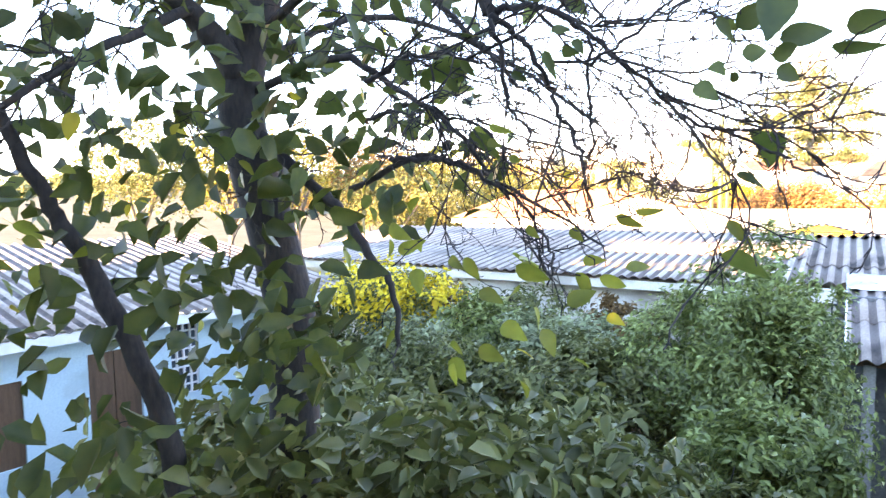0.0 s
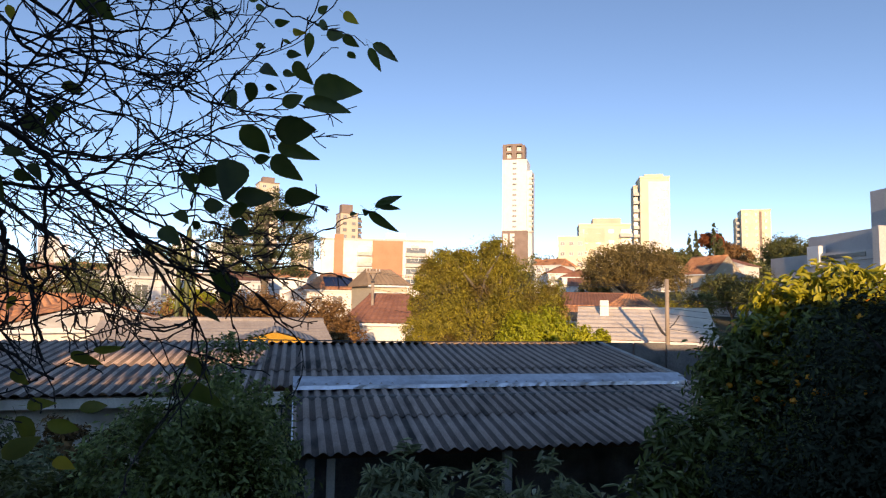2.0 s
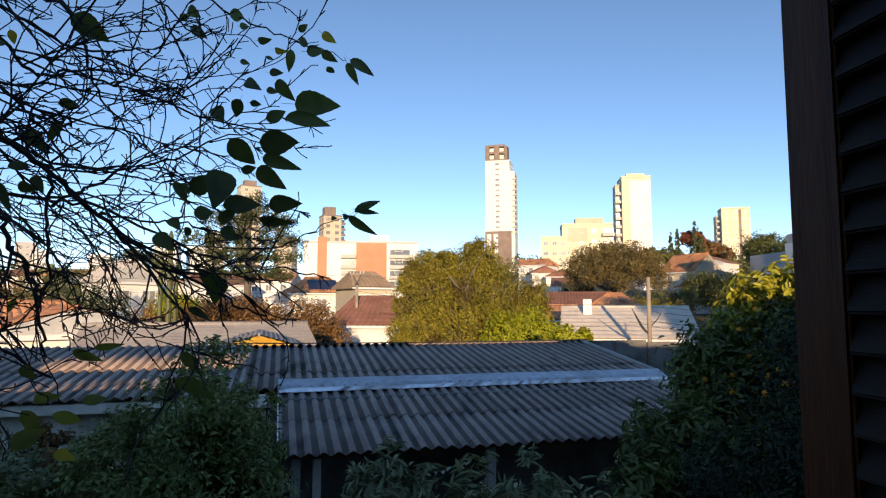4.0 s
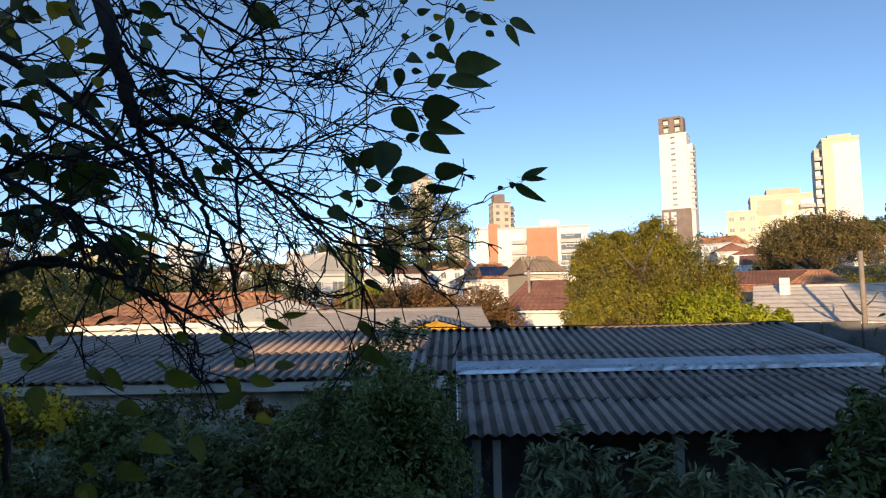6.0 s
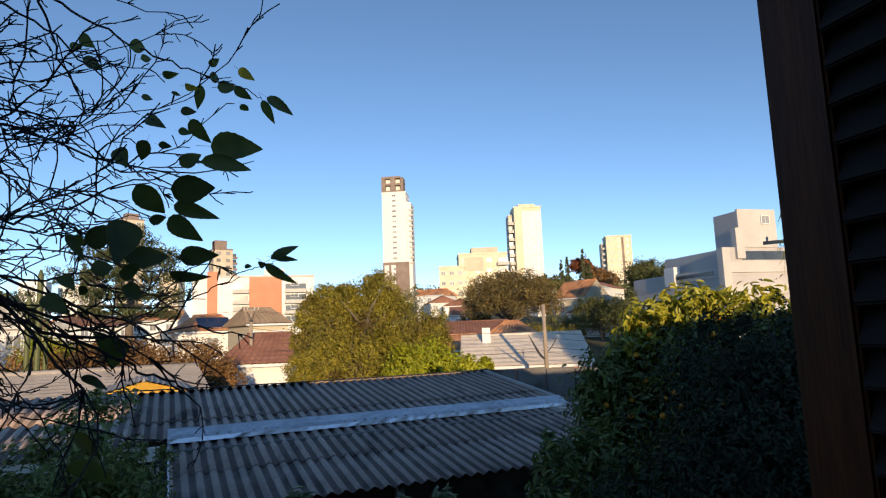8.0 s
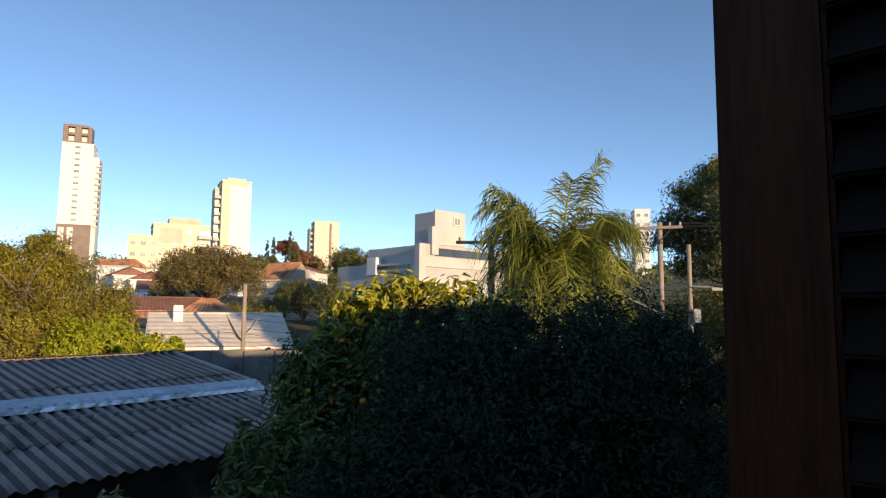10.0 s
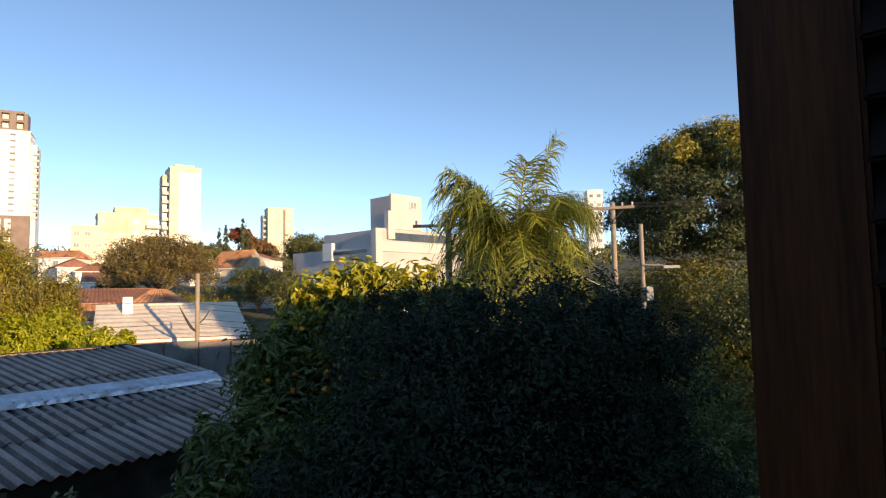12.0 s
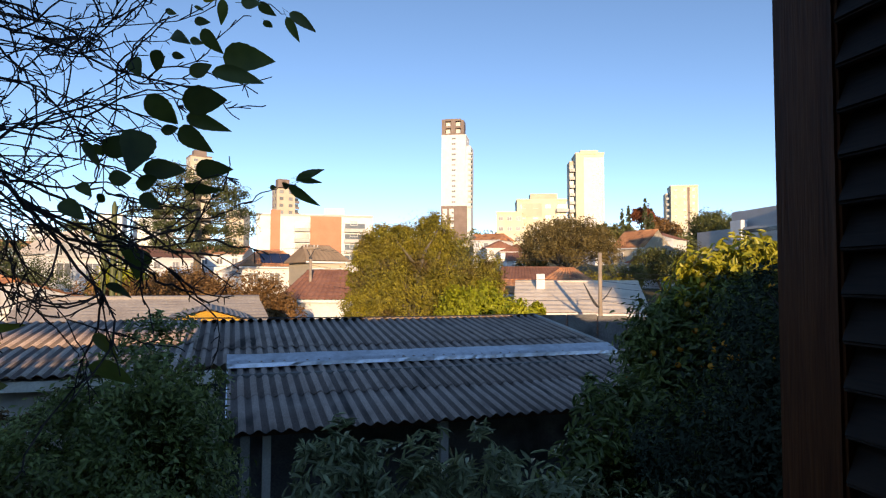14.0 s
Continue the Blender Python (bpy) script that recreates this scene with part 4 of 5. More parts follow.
# large dark pine beside the poles
t, lumps = araucaria("large araucaria pine with dark domed foliage", -71.0, 36, 0, 12.6, ((12.4, 1.5, 5), (11.6, 3.0, 8), (10.6, 4.2, 10), (9.4, 4.9, 11), (8.2, 5.0, 11), (7.0, 4.4, 9)), G_PINE, 85000, 0.98, 0.24)
# sunlight on the crown top is painted with the yellow leaf colour
crown("sunlit_foliage", [(q[0] - 0.1, q[1] - 0.4, q[2] + 0.25, 0.9, 0.9, 0.45) for q in lumps if q[2] > 10.2], 26000, 0.24, 0.07, G_PINEY, t, "top foliage coloured yellow for low sun", 0.28, 24, 0.7)
for b, r, zt, w, leaf in ((-66.0, 33, 6.2, 6.0, G_HEDGE), (-71.5, 28, 6.3, 6.5, G_HEDGE), (-70.0, 21, 3.2, 4.5, G_OLIVE), (-75.0, 22, 5.0, 6.0, G_HEDGE), (-68.6, 34, 6.8, 6.0, G_OLIVE), (-60.5, 36, 5.6, 6.0, G_OLIVE), (-57.0, 40, 5.6, 7.0, G_HEDGE), (-67.5, 23, 3.9, 4.5, G_HEDGE), (-53.0, 40, 5.8, 7.0, G_OLIVE), (-66.0, 18, 1.8, 3.0, G_HEDGE), (-80.0, 26, 6.0, 7.0, G_OLIVE)):
    p = C(b, r)
    tree("garden_tree", "dense olive-green garden tree beside the poles", "tree", (p.x, p.y, 0), [(p.x + rnd.uniform(-1, 1) * w * 0.3, p.y + rnd.uniform(-1, 1) * w * 0.3, zt - w * 0.3 + rnd.uniform(-0.6, 0.2), w * 0.28, w * 0.28, w * 0.26) for _ in range(6)], 9000, 0.17, 0.07, leaf, BARK2, 0.14, "trees by the poles", per=24)
# autumn trees and slope woods
for b, r, zt, w, leaf, n in ((8.2, 33, 5.0, 5.5, G_BROWN, 11000), (11.0, 34, 5.2, 5.0, G_BROWN, 10000), (5.2, 33, 4.7, 4.4, G_BROWN, 9000), (13.5, 31, 4.7, 4.4, G_BROWN, 8000), (3.4, 31, 4.0, 3.0, G_BROWN, 6000), (15.5, 38, 5.3, 3.4, G_LIME, 5000), (13.4, 44, 5.5, 4.0, G_HEDGE, 5000)) + ((21.0, 50, 6.3, 6.0, G_PINE, 7000), (24.0, 46, 5.6, 6.0, G_HEDGE, 7000), (30.0, 52, 7.0, 6.5, G_OLIVE, 7000), (33.5, 60, 8.0, 7.0, G_OLIVE, 7000), (27.0, 80, 7.5, 8.0, G_BROWN, 6000), (36.5, 46, 8.0, 6.5, G_OLIVE, 8000), (41.0, 42, 8.6, 7.5, G_OLIVE, 9000), (46.0, 38, 8.6, 7.0, G_BROWN, 9000), (39.5, 34, 6.0, 6.5, G_HEDGE, 9000), (43.5, 31, 6.4, 6.0, G_HEDGE, 9000), (35.5, 38, 5.4, 5.0, G_OLIVE, 7000), (52.0, 36, 9.0, 8.0, G_OLIVE, 9000), (58.0, 30, 8.6, 7.0, G_OLIVE, 9000), (65.0, 30, 9.0, 8.0, G_HEDGE, 9000)) + ((-26.0, 58, 4.9, 5.0, G_OLIVE, 6000), (-25.0, 66, 5.6, 5.5, G_OLIVE, 5000), (-27.6, 80, 6.6, 6.0, G_HEDGE, 5000), (-27.2, 70, 5.0, 6.0, G_OLIVE, 5000), (-31.2, 92, 9.3, 9.0, G_HEDGE, 7000), (-33.8, 85, 9.0, 8.0, G_HEDGE, 7000), (-20.2, 100, 8.2, 5.0, G_HEDGE, 4000), (-29.3, 170, 23.5, 7.0, G_RUST, 5000), (-31.3, 170, 20.6, 8.0, G_BROWN, 5000), (-34.2, 150, 20.0, 11, G_HEDGE, 6000), (-35.8, 140, 18.6, 11, G_HEDGE, 6000), (-37.4, 130, 16.8, 10, G_HEDGE, 6000), (-26.6, 165, 18.8, 8.0, G_HEDGE, 4000), (19.0, 120, 12.5, 10, G_PINE, 5000), (22.5, 140, 13.0, 10, G_FAR, 4000), (28.0, 150, 13.6, 12, G_FAR, 4000), (36, 150, 13.0, 12, G_FAR, 4000), (42, 130, 12.5, 12, G_FAR, 4000), (48, 110, 11.5, 12, G_FAR, 4000)):
    p = C(b, r)
    k = max(0.16, r * 0.0032)
    tree("garden_tree", "leafy garden tree among houses on the slope", "tree", (p.x, p.y, max(0, zt - w * 1.4)), [(p.x + rnd.uniform(-1, 1) * w * 0.3, p.y + rnd.uniform(-1, 1) * w * 0.3, zt - w * 0.25 + rnd.uniform(-0.22, 0.0) * w, w * 0.26, w * 0.26, w * 0.24) for _ in range(7)], n, k, k * 0.45, leaf, BARK2, 0.12 + w * 0.01, "trees on the slope", per=24)
for b, r, z0, zt in ((-27.9, 168, 15.5, 22.2), (-28.4, 168, 15.5, 23.2), (-29.8, 166, 16, 24.6), (-30.3, 166, 16, 22.2)):
    p = C(b, r)
    tree("cypress_tree", "slim dark pointed cypress on the hill", "tree", (p.x, p.y, z0 - 2), [(p.x, p.y, z0 + (zt - z0) * q, 0.75 * (1.25 - q), 0.75 * (1.25 - q), (zt - z0) * 0.2) for q in (0.2, 0.45, 0.68, 0.86)], 1600, 0.5, 0.2, G_PINE, BARK2, 0.2, "cypresses on the hill", per=20)
for i in range(26):
    b, r = 12.5 + i * 1.7 + rnd.uniform(-0.6, 0.6), rnd.uniform(85, 210)
    p = C(b, r)
    zt, w, k = 4.5 + r * math.tan(radians(rnd.uniform(0.6, 2.6))), r * 0.085, r * 0.0034
    tree("garden_tree", "leafy tree between the houses of the far slope", "tree", (p.x, p.y, max(0, zt - w * 1.3)), [(p.x + rnd.uniform(-1, 1) * w * 0.35, p.y + rnd.uniform(-1, 1) * w * 0.3, zt - w * 0.25 + rnd.uniform(-0.2, 0.0) * w, w * 0.26, w * 0.26, w * 0.22) for _ in range(6)], 2600, k, k * 0.45, rnd.choice((G_FAR, G_HEDGE, G_BROWN, G_PINE, G_OLIVE)), BARK2, 0.2, "trees on the slope", per=20)
# far woods on both skylines
v1, f1 = [], []
pts = []
for i in range(700):
    b = rnd.uniform(-70, 75)
    r = rnd.uniform(200, 480)
    p = C(b, r)
    w = rnd.uniform(3, 6)
    pts.append((p.x, p.y, ground_z(p.x, p.y) + w * 0.5, w, w, w * 0.6))
cp, cn = crown_points(pts, 70000, 0.3, 24, 0.6)
v, f = leaves(cp, cn, 1.5, 0.8)
tagged(part("far_woods", fast_mesh("far_woods", v, f, G_FAR), G_FAR), "far belts of trees between the houses", "woods", "", "stuff")

# ---- utility poles and wires ----


def utility_pole(b, r, z0, ztop, rad, arm=None, lamp=False, label="weathered concrete utility pole"):
    p = C(b, r)
    t = thing("utility_pole", label, "pole", "utility poles", m=Matrix.Translation((p.x, p.y, 0)) @ pose(0, 0, 0, 0, 0, b))
    part("shaft", tube([(0, 0, z0), (0, 0, (z0 + ztop) / 2), (0, 0, ztop)], [rad * 1.25, rad * 1.1, rad], 10), POLE, t, smooth=True)
    if arm:
        a = part("crossarm", box(-arm, -0.2, ztop - 0.32, arm, -0.08, ztop - 0.19, 0.01), POLE, t)
        for x in (-arm * 0.9, -arm * 0.45, arm * 0.45, arm * 0.9):
            part("insulator", tube([(x, -0.14, ztop - 0.19), (x, -0.14, ztop - 0.10), (x, -0.14, ztop - 0.02)], [0.03, 0.05, 0.03], 8), LGREY, a)
        part("brace", merge(tube([(-arm * 0.55, -0.14, ztop - 0.3), (0, -0.12, ztop - 0.85)], [0.025, 0.025], 5), tube([(arm * 0.55, -0.14, ztop - 0.3), (0, -0.12, ztop - 0.85)], [0.025, 0.025], 5)), IRON, t)
        part("band", tube([(0, 0, ztop - 1.0), (0, 0, ztop - 0.85)], [rad * 1.2, rad * 1.2], 10), IRON, t)
    if lamp:
        part("lamp_arm", tube(smooth_line([(0, 0, ztop - 4.1), (-1.0, -0.1, ztop - 3.6), (-1.8, -0.1, ztop - 3.2)], 3), [0.03] * 7, 6), LGREY, t)
        part("lamp_head", box(-2.3, -0.2, ztop - 3.25, -1.75, 0.0, ztop - 3.12, 0.03), WHITE, t)
    return t


utility_pole(-62.2, 30, 0, 8.65, 0.115, 0.95, True)
t = utility_pole(-64.4, 26, 0, 7.2, 0.085, None, False, "plain concrete service pole with a meter box")
part("meter_box", box(0.10, -0.28, 4.2, 0.36, -0.08, 4.75, 0.03), LGREY, t)
part("lamp_arm", tube([(0, -0.1, 5.6), (0.7, -0.3, 5.55), (1.0, -0.4, 5.5)], [0.03] * 3, 6), LGREY, t)
part("lamp_head", box(0.75, -0.5, 5.42, 1.35, -0.3, 5.52, 0.02), LGREY, t)
utility_pole(-47.6, 27, 0, 7.75, 0.14, 1.5, False, "concrete utility pole with a long crossarm behind palm fronds")
utility_pole(-72.6, 26, 0, 4.4, 0.12)
t = utility_pole(-26.1, 36, 0, 5.95, 0.11, None, False, "slim grey concrete pole with dark bent tubes")
# dark slanted tube left of the shaft, thickest in the middle
part("bent_tube", tube(smooth_line([(0, -0.05, 2.9), (-0.25, -0.1, 3.1), (-0.55, -0.1, 3.6), (-0.9, -0.1, 4.3)], 3), [0.03, 0.05, 0.07, 0.08, 0.08, 0.07, 0.06, 0.05, 0.03, 0.015], 6), IRON, t)
part("bent_tube", tube(smooth_line([(0.05, 0, 3.3), (0.35, -0.1, 3.6), (0.6, -0.1, 4.0)], 3), [0.03] * 7, 6), IRON, t)
utility_pole(-0.25, 44, 0, 6.8, 0.10, 0.5, False, "old slim pole beside tiled houses")
cp_ = thing("lamp_stalk", "thin curved metal pipe above the pale roof", "pipe")
base = C(-20.2, 37)
part("pipe", tube(smooth_line([base + Vector((0, 0, 2.4)), base + Vector((0.05, 0, 3.1)), base + Vector((0.2, 0, 3.35)), base + Vector((0.4, 0, 3.2))], 3), [0.03] * 10, 6), LGREY, cp_)


def wire(a, b, sag, n=12):
    a, b = Vector(a), Vector(b)
    pts = [a.lerp(b, i / n) - Vector((0, 0, 4 * sag * (i / n) * (1 - i / n))) for i in range(n + 1)]
    return tube(pts, [0.011] * (n + 1), 4)


ws = thing("power_lines", "thin dark overhead cables between poles", "cables")
for k, dz in enumerate((8.62, 8.58, 8.5, 8.45)):
    part("cable", wire(C(-62.2 - 0.6 + k * 0.4, 30, dz), C(-110 + k, 40, dz + 0.6), 0.5), WIRE, ws)
for dz in (5.6, 5.35, 5.0, 4.7, 4.2, 3.9):
    part("cable", wire(C(-62.2, 30, dz), C(-105, 32, dz + 0.3), 0.5), WIRE, ws)
    part("cable", wire(C(-62.2, 30, dz), C(-26.1, 36, dz - 0.6), 0.7), WIRE, ws)
for dz in (6.6, 6.5, 5.4, 4.2):
    part("cable", wire(C(-26.1, 36, min(5.8, dz - 0.8)), C(-0.25, 44, dz), 0.5), WIRE, ws)
for dz in (6.6, 5.6):
    part("cable", wire(C(-0.25, 44, dz), C(30, 60, dz + 1), 0.8), WIRE, ws)
part("cable", wire((5.3, 13.6, 3.70), (-3.0, 12.4, 3.76), 0.03), WIRE, ws)

# ---- queen palm ----
pb = Vector((13.1, 9.75, 0))
pt = thing("palm_tree", "tall feathery queen palm with drooping fronds", "palm", m=Matrix.Translation((19.65, 14.6, 5.85)) @ Matrix.Scale(1.5, 4) @ Matrix.Translation((-13.1, -9.75, -5.4)))
part("trunk", tube([pb, pb + Vector((0.05, 0, 2.5)), pb + Vector((0, 0.05, 5.1)), pb + Vector((0.0, 0, 5.6))], [0.17, 0.14, 0.13, 0.09], 10), BARK2, pt, smooth=True)
head = pb + Vector((0, 0, 5.4))
right_dir = Vector((0.586, -0.81, 0))  # across the view from the window
toward = Vector((-0.81, -0.586, 0))


def frond(start, d, length, rise, droop, lean=0.0):
    """A midrib arching out and down with narrow hanging leaflets: (midrib, leaflets)."""
    side = d.cross(Vector((0, 0, 1))).normalized()
    pts = [start + d * (length * s * (1 - 0.1 * s)) + side * lean * s * s + Vector((0, 0, rise * s - droop * s ** 2.6)) for s in [i / 14 for i in range(15)]]
    rib = tube(pts, [0.032 * (1 - 0.85 * i / 14) + 0.004 for i in range(15)], 4)
    v, f = [], []
    for i in range(66):
        s = 0.14 + 0.86 * i / 66
        q = s * 14
        k = min(13, int(q))
        p = pts[k].lerp(pts[k + 1], q - k)
        ax = (pts[k + 1] - pts[k]).normalized()
        for sg in (-1, 1):
            ln = (0.35 + 0.75 * math.sin(math.pi * min(1, 0.15 + 0.72 * s))) * rnd.uniform(0.7, 1.15)
            dr = (ax * rnd.uniform(0.35, 0.75) + side * sg * rnd.uniform(0.35, 0.9) + Vector((0, 0, rnd.uniform(-0.5, 0.35)))).normalized()
            m1 = p + dr * ln * 0.4 + Vector((0, 0, -ln * 0.02))
            m2 = p + dr * ln * 0.68 + Vector((0, 0, -ln * rnd.uniform(0.08, 0.22)))
            tip = p + dr * ln * 0.86 + Vector((0, 0, -ln * rnd.uniform(0.3, 0.62)))
            w = ax * 0.0135
            b0 = len(v)
            v += [tuple(p - w), tuple(p + w), tuple(m1 + w), tuple(m1 - w), tuple(m2 + w * 0.8), tuple(m2 - w * 0.8), tuple(tip)]
            f += [(b0, b0 + 1, b0 + 2, b0 + 3), (b0 + 3, b0 + 2, b0 + 4, b0 + 5), (b0 + 5, b0 + 4, b0 + 6)]
    return rib, (v, f)


for i in range(44):
    a = 2 * math.pi * i * 0.381966
    el = (i % 6) / 5
    d = Vector((math.cos(a), math.sin(a), 0))
    rib, lf = frond(head, d, rnd.uniform(1.5, 2.3), 0.8 + 2.3 * el, 1.7 + 0.6 * (1 - el) + rnd.uniform(-0.2, 0.5), rnd.uniform(-0.5, 0.5))
    part("midrib", rib, G_LIME, part("frond", lf, G_PALM, pt))
rib, lf = frond(head, (right_dir * 0.9 + toward * 0.3).normalized(), 1.3, 3.7, 0.7)
part("midrib", rib, G_LIME, part("frond", lf, G_PALM, pt, "newest upright frond"))
for s_, hgt in ((-1.0, 2.5), (-0.9, 2.9), (-0.6, 2.8), (-0.25, 2.7), (0.15, 3.0), (0.8, 2.3), (1.0, 1.9)):
    rib, lf = frond(head, (right_dir * s_ + toward * rnd.uniform(-0.3, 0.5)).normalized(), 1.5 * max(0.5, abs(s_)) + 0.5, hgt + 0.5, 1.2)
    part("midrib", rib, G_LIME, part("frond", lf, G_PALM, pt))

# ---- garden shrubs ----
ot = tree("orange_tree", "dark citrus tree hung with ripe oranges", "tree", (4.6, 6.1, 0), budded([(4.1, 6.55, 3.45, 0.46, 0.55, 0.75), (4.45, 6.35, 4.05, 0.42, 0.5, 0.55), (4.75, 6.05, 4.25, 0.42, 0.5, 0.5), (5.2, 5.8, 4.15, 0.5, 0.6, 0.52), (5.7, 5.55, 3.95, 0.5, 0.6, 0.6), (4.7, 6.0, 3.2, 0.8, 0.8, 0.9), (4.5, 6.0, 2.4, 0.85, 0.8, 0.9), (4.0, 6.3, 2.6, 0.42, 0.5, 0.7)], 34, 0.12, 0.26, 0.95), 40000, 0.095, 0.036, G_CITRUS, BARK, 0.09, clump=0.2, per=18, inside=0.35)
crown("young_growth", [(4.4, 6.1, 4.6, 0.3, 0.3, 0.2), (4.72, 5.9, 4.78, 0.28, 0.3, 0.16), (5.25, 5.6, 4.72, 0.4, 0.3, 0.14), (4.15, 6.35, 4.25, 0.2, 0.25, 0.22)], 1200, 0.12, 0.045, G_TIP, ot, "bright yellow-green young shoots", clump=0.3, per=12, up=1.5)
uv = bmesh.new()
bmesh.ops.create_icosphere(uv, subdivisions=2, radius=0.035)
fruit = bpy.data.meshes.new("orange")
uv.to_mesh(fruit)
uv.free()
fruit.materials.append(FRUIT)
fruit.polygons.foreach_set("use_smooth", [True] * len(fruit.polygons))
fp, fn = crown_points([(4.1, 6.5, 3.5, 0.46, 0.5, 0.7), (4.45, 6.3, 4.1, 0.42, 0.46, 0.5), (5.0, 5.8, 4.2, 0.5, 0.5, 0.48), (4.55, 5.9, 3.1, 0.78, 0.75, 0.85)], 90, 0.05, 1, 0.05)
for q, w in zip(fp, fn):
    if w[1] < 0.4 or rnd.random() < 0.4:
        o = part("orange", fruit, FRUIT, ot)
        o.location = tuple(q)
        o.scale = (1, 1, rnd.uniform(0.88, 1.0))
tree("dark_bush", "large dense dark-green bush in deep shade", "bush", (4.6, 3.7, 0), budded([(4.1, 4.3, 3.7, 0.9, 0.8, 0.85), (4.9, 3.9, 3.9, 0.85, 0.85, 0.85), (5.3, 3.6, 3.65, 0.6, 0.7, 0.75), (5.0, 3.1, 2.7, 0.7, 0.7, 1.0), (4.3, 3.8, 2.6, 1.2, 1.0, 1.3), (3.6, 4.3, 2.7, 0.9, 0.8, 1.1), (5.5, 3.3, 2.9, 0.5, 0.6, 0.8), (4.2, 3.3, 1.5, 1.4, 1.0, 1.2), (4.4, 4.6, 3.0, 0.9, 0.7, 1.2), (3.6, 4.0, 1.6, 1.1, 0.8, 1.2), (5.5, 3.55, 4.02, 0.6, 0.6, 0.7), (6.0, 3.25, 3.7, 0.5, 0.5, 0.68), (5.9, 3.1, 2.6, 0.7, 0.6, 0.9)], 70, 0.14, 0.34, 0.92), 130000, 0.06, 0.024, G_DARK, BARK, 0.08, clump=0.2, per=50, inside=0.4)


def bush(label, lumps, n, leaf, length=0.085, width=0.026, name="garden_bush", clump=0.15, per=50, inside=0.5, up=-0.25):
    return tree(name, label, "bush", (lumps[0][0], lumps[0][1], 0), lumps, n, length, width, leaf, BARK, 0.04, "garden bushes", clump, per, inside, (), up)


bush("leafy citrus bush before the shed roof", [(2.75, 5.35, 3.2, 0.3, 0.35, 0.42), (3.2, 5.3, 3.0, 0.5, 0.5, 0.6), (2.5, 5.1, 2.75, 0.4, 0.4, 0.4), (3.0, 5.0, 2.3, 0.8, 0.6, 0.7), (2.6, 4.9, 1.8, 1.0, 0.7, 0.9)], 13000, G_CITRUS, 0.11, 0.035, per=26, up=0.8)
bush("grey-green long-leaved bush under the eaves", [(0.35, 5.0, 2.85, 0.35, 0.4, 0.5), (0.9, 4.9, 2.80, 0.4, 0.4, 0.5), (1.45, 4.8, 2.85, 0.4, 0.4, 0.42), (0.9, 4.8, 1.9, 1.0, 0.6, 0.8)], 7500, G_GREY, 0.125, 0.03, clump=0.13, per=26, up=1.3)
bush("grey-green bush in the shade of the garden", [(1.9, 4.3, 2.5, 0.6, 0.5, 0.6), (1.3, 4.0, 2.2, 0.7, 0.5, 0.6), (2.6, 4.0, 2.3, 0.6, 0.5, 0.7), (0.5, 4.2, 2.2, 0.6, 0.5, 0.5)], 7500, G_GREY, 0.125, 0.03, clump=0.13, per=26, up=1.3)
bush("upright green bush beside the shed corner", [(-1.25, 6.4, 3.55, 0.42, 0.45, 0.6), (-1.65, 6.3, 3.2, 0.5, 0.5, 0.6), (-0.95, 6.5, 3.1, 0.4, 0.4, 0.6), (-1.3, 6.2, 2.4, 0.85, 0.6, 1.0), (-2.0, 6.0, 2.6, 0.6, 0.5, 0.8)], 24000, G_MID, 0.07, 0.028)
for k, (x, y, zt, w) in enumerate(((-2.6, 5.6, 3.05, 1.0), (-3.5, 6.4, 2.95, 1.1), (-4.6, 6.8, 2.9, 1.1), (-3.4, 4.7, 2.9, 1.0), (-2.2, 4.4, 2.85, 0.9), (-1.1, 4.9, 2.85, 0.9), (-4.5, 5.2, 2.8, 1.1), (-5.4, 5.9, 2.9, 1.0), (-1.6, 3.5, 2.8, 0.9), (-2.8, 3.3, 2.75, 0.9), (-4.0, 3.4, 2.6, 1.1), (-5.4, 4.2, 2.3, 1.1), (-0.5, 3.9, 2.6, 0.8), (0.2, 3.4, 2.3, 0.8), (-5.9, 3.0, 1.7, 1.0), (-6.6, 5.0, 1.9, 0.9), (-4.8, 2.3, 2.0, 1.0))):
    bush("tangled green garden shrub" if k % 3 else "tangled dusty green garden shrub", [(x + rnd.uniform(-0.4, 0.4) * w, y + rnd.uniform(-0.4, 0.4) * w, zt - 0.35 * w + rnd.uniform(-0.15, 0.1), w * 0.45, w * 0.45, w * 0.42) for _ in range(4)] + [(x, y, zt - w, w * 0.75, w * 0.7, w * 0.8)], 10000, (G_HEDGE, G_GREY, G_MID)[k % 3] if k % 4 else G_HEDGE, 0.085, 0.036)
for x, y, z in ((-1.6, 1.45, 3.45), (-1.2, 1.8, 3.3), (-1.75, 2.35, 3.1), (-0.9, 2.75, 3.0), (-2.7, 2.5, 3.1), (-3.4, 2.0, 2.9), (-0.1, 2.9, 2.7), (-1.5, 3.0, 3.0)):
    bush("loose young shrub with broad dusty leaves", [(x + rnd.uniform(-0.3, 0.3), y + rnd.uniform(-0.2, 0.2), z - 0.2 * k, 0.35, 0.3, 0.28) for k in range(4)], 1500, G_HEDGE, 0.10, 0.052, inside=0.9, per=12, clump=0.4)
for k in range(9):
    x = -9.3 + k * 0.95
    bush("brownish overgrown shrub along the cream wall", [(x + rnd.uniform(-0.3, 0.3), 8.75 + 0.14 * x + rnd.uniform(-0.3, 0.3), 2.62 + rnd.uniform(-0.2, 0.12), 0.5, 0.4, 0.42) for _ in range(3)] + [(x, 8.75 + 0.14 * x, 1.5, 0.6, 0.5, 0.8)], 4500, (G_BROWN, G_HEDGE, G_HEDGE)[k % 3], 0.085, 0.036)
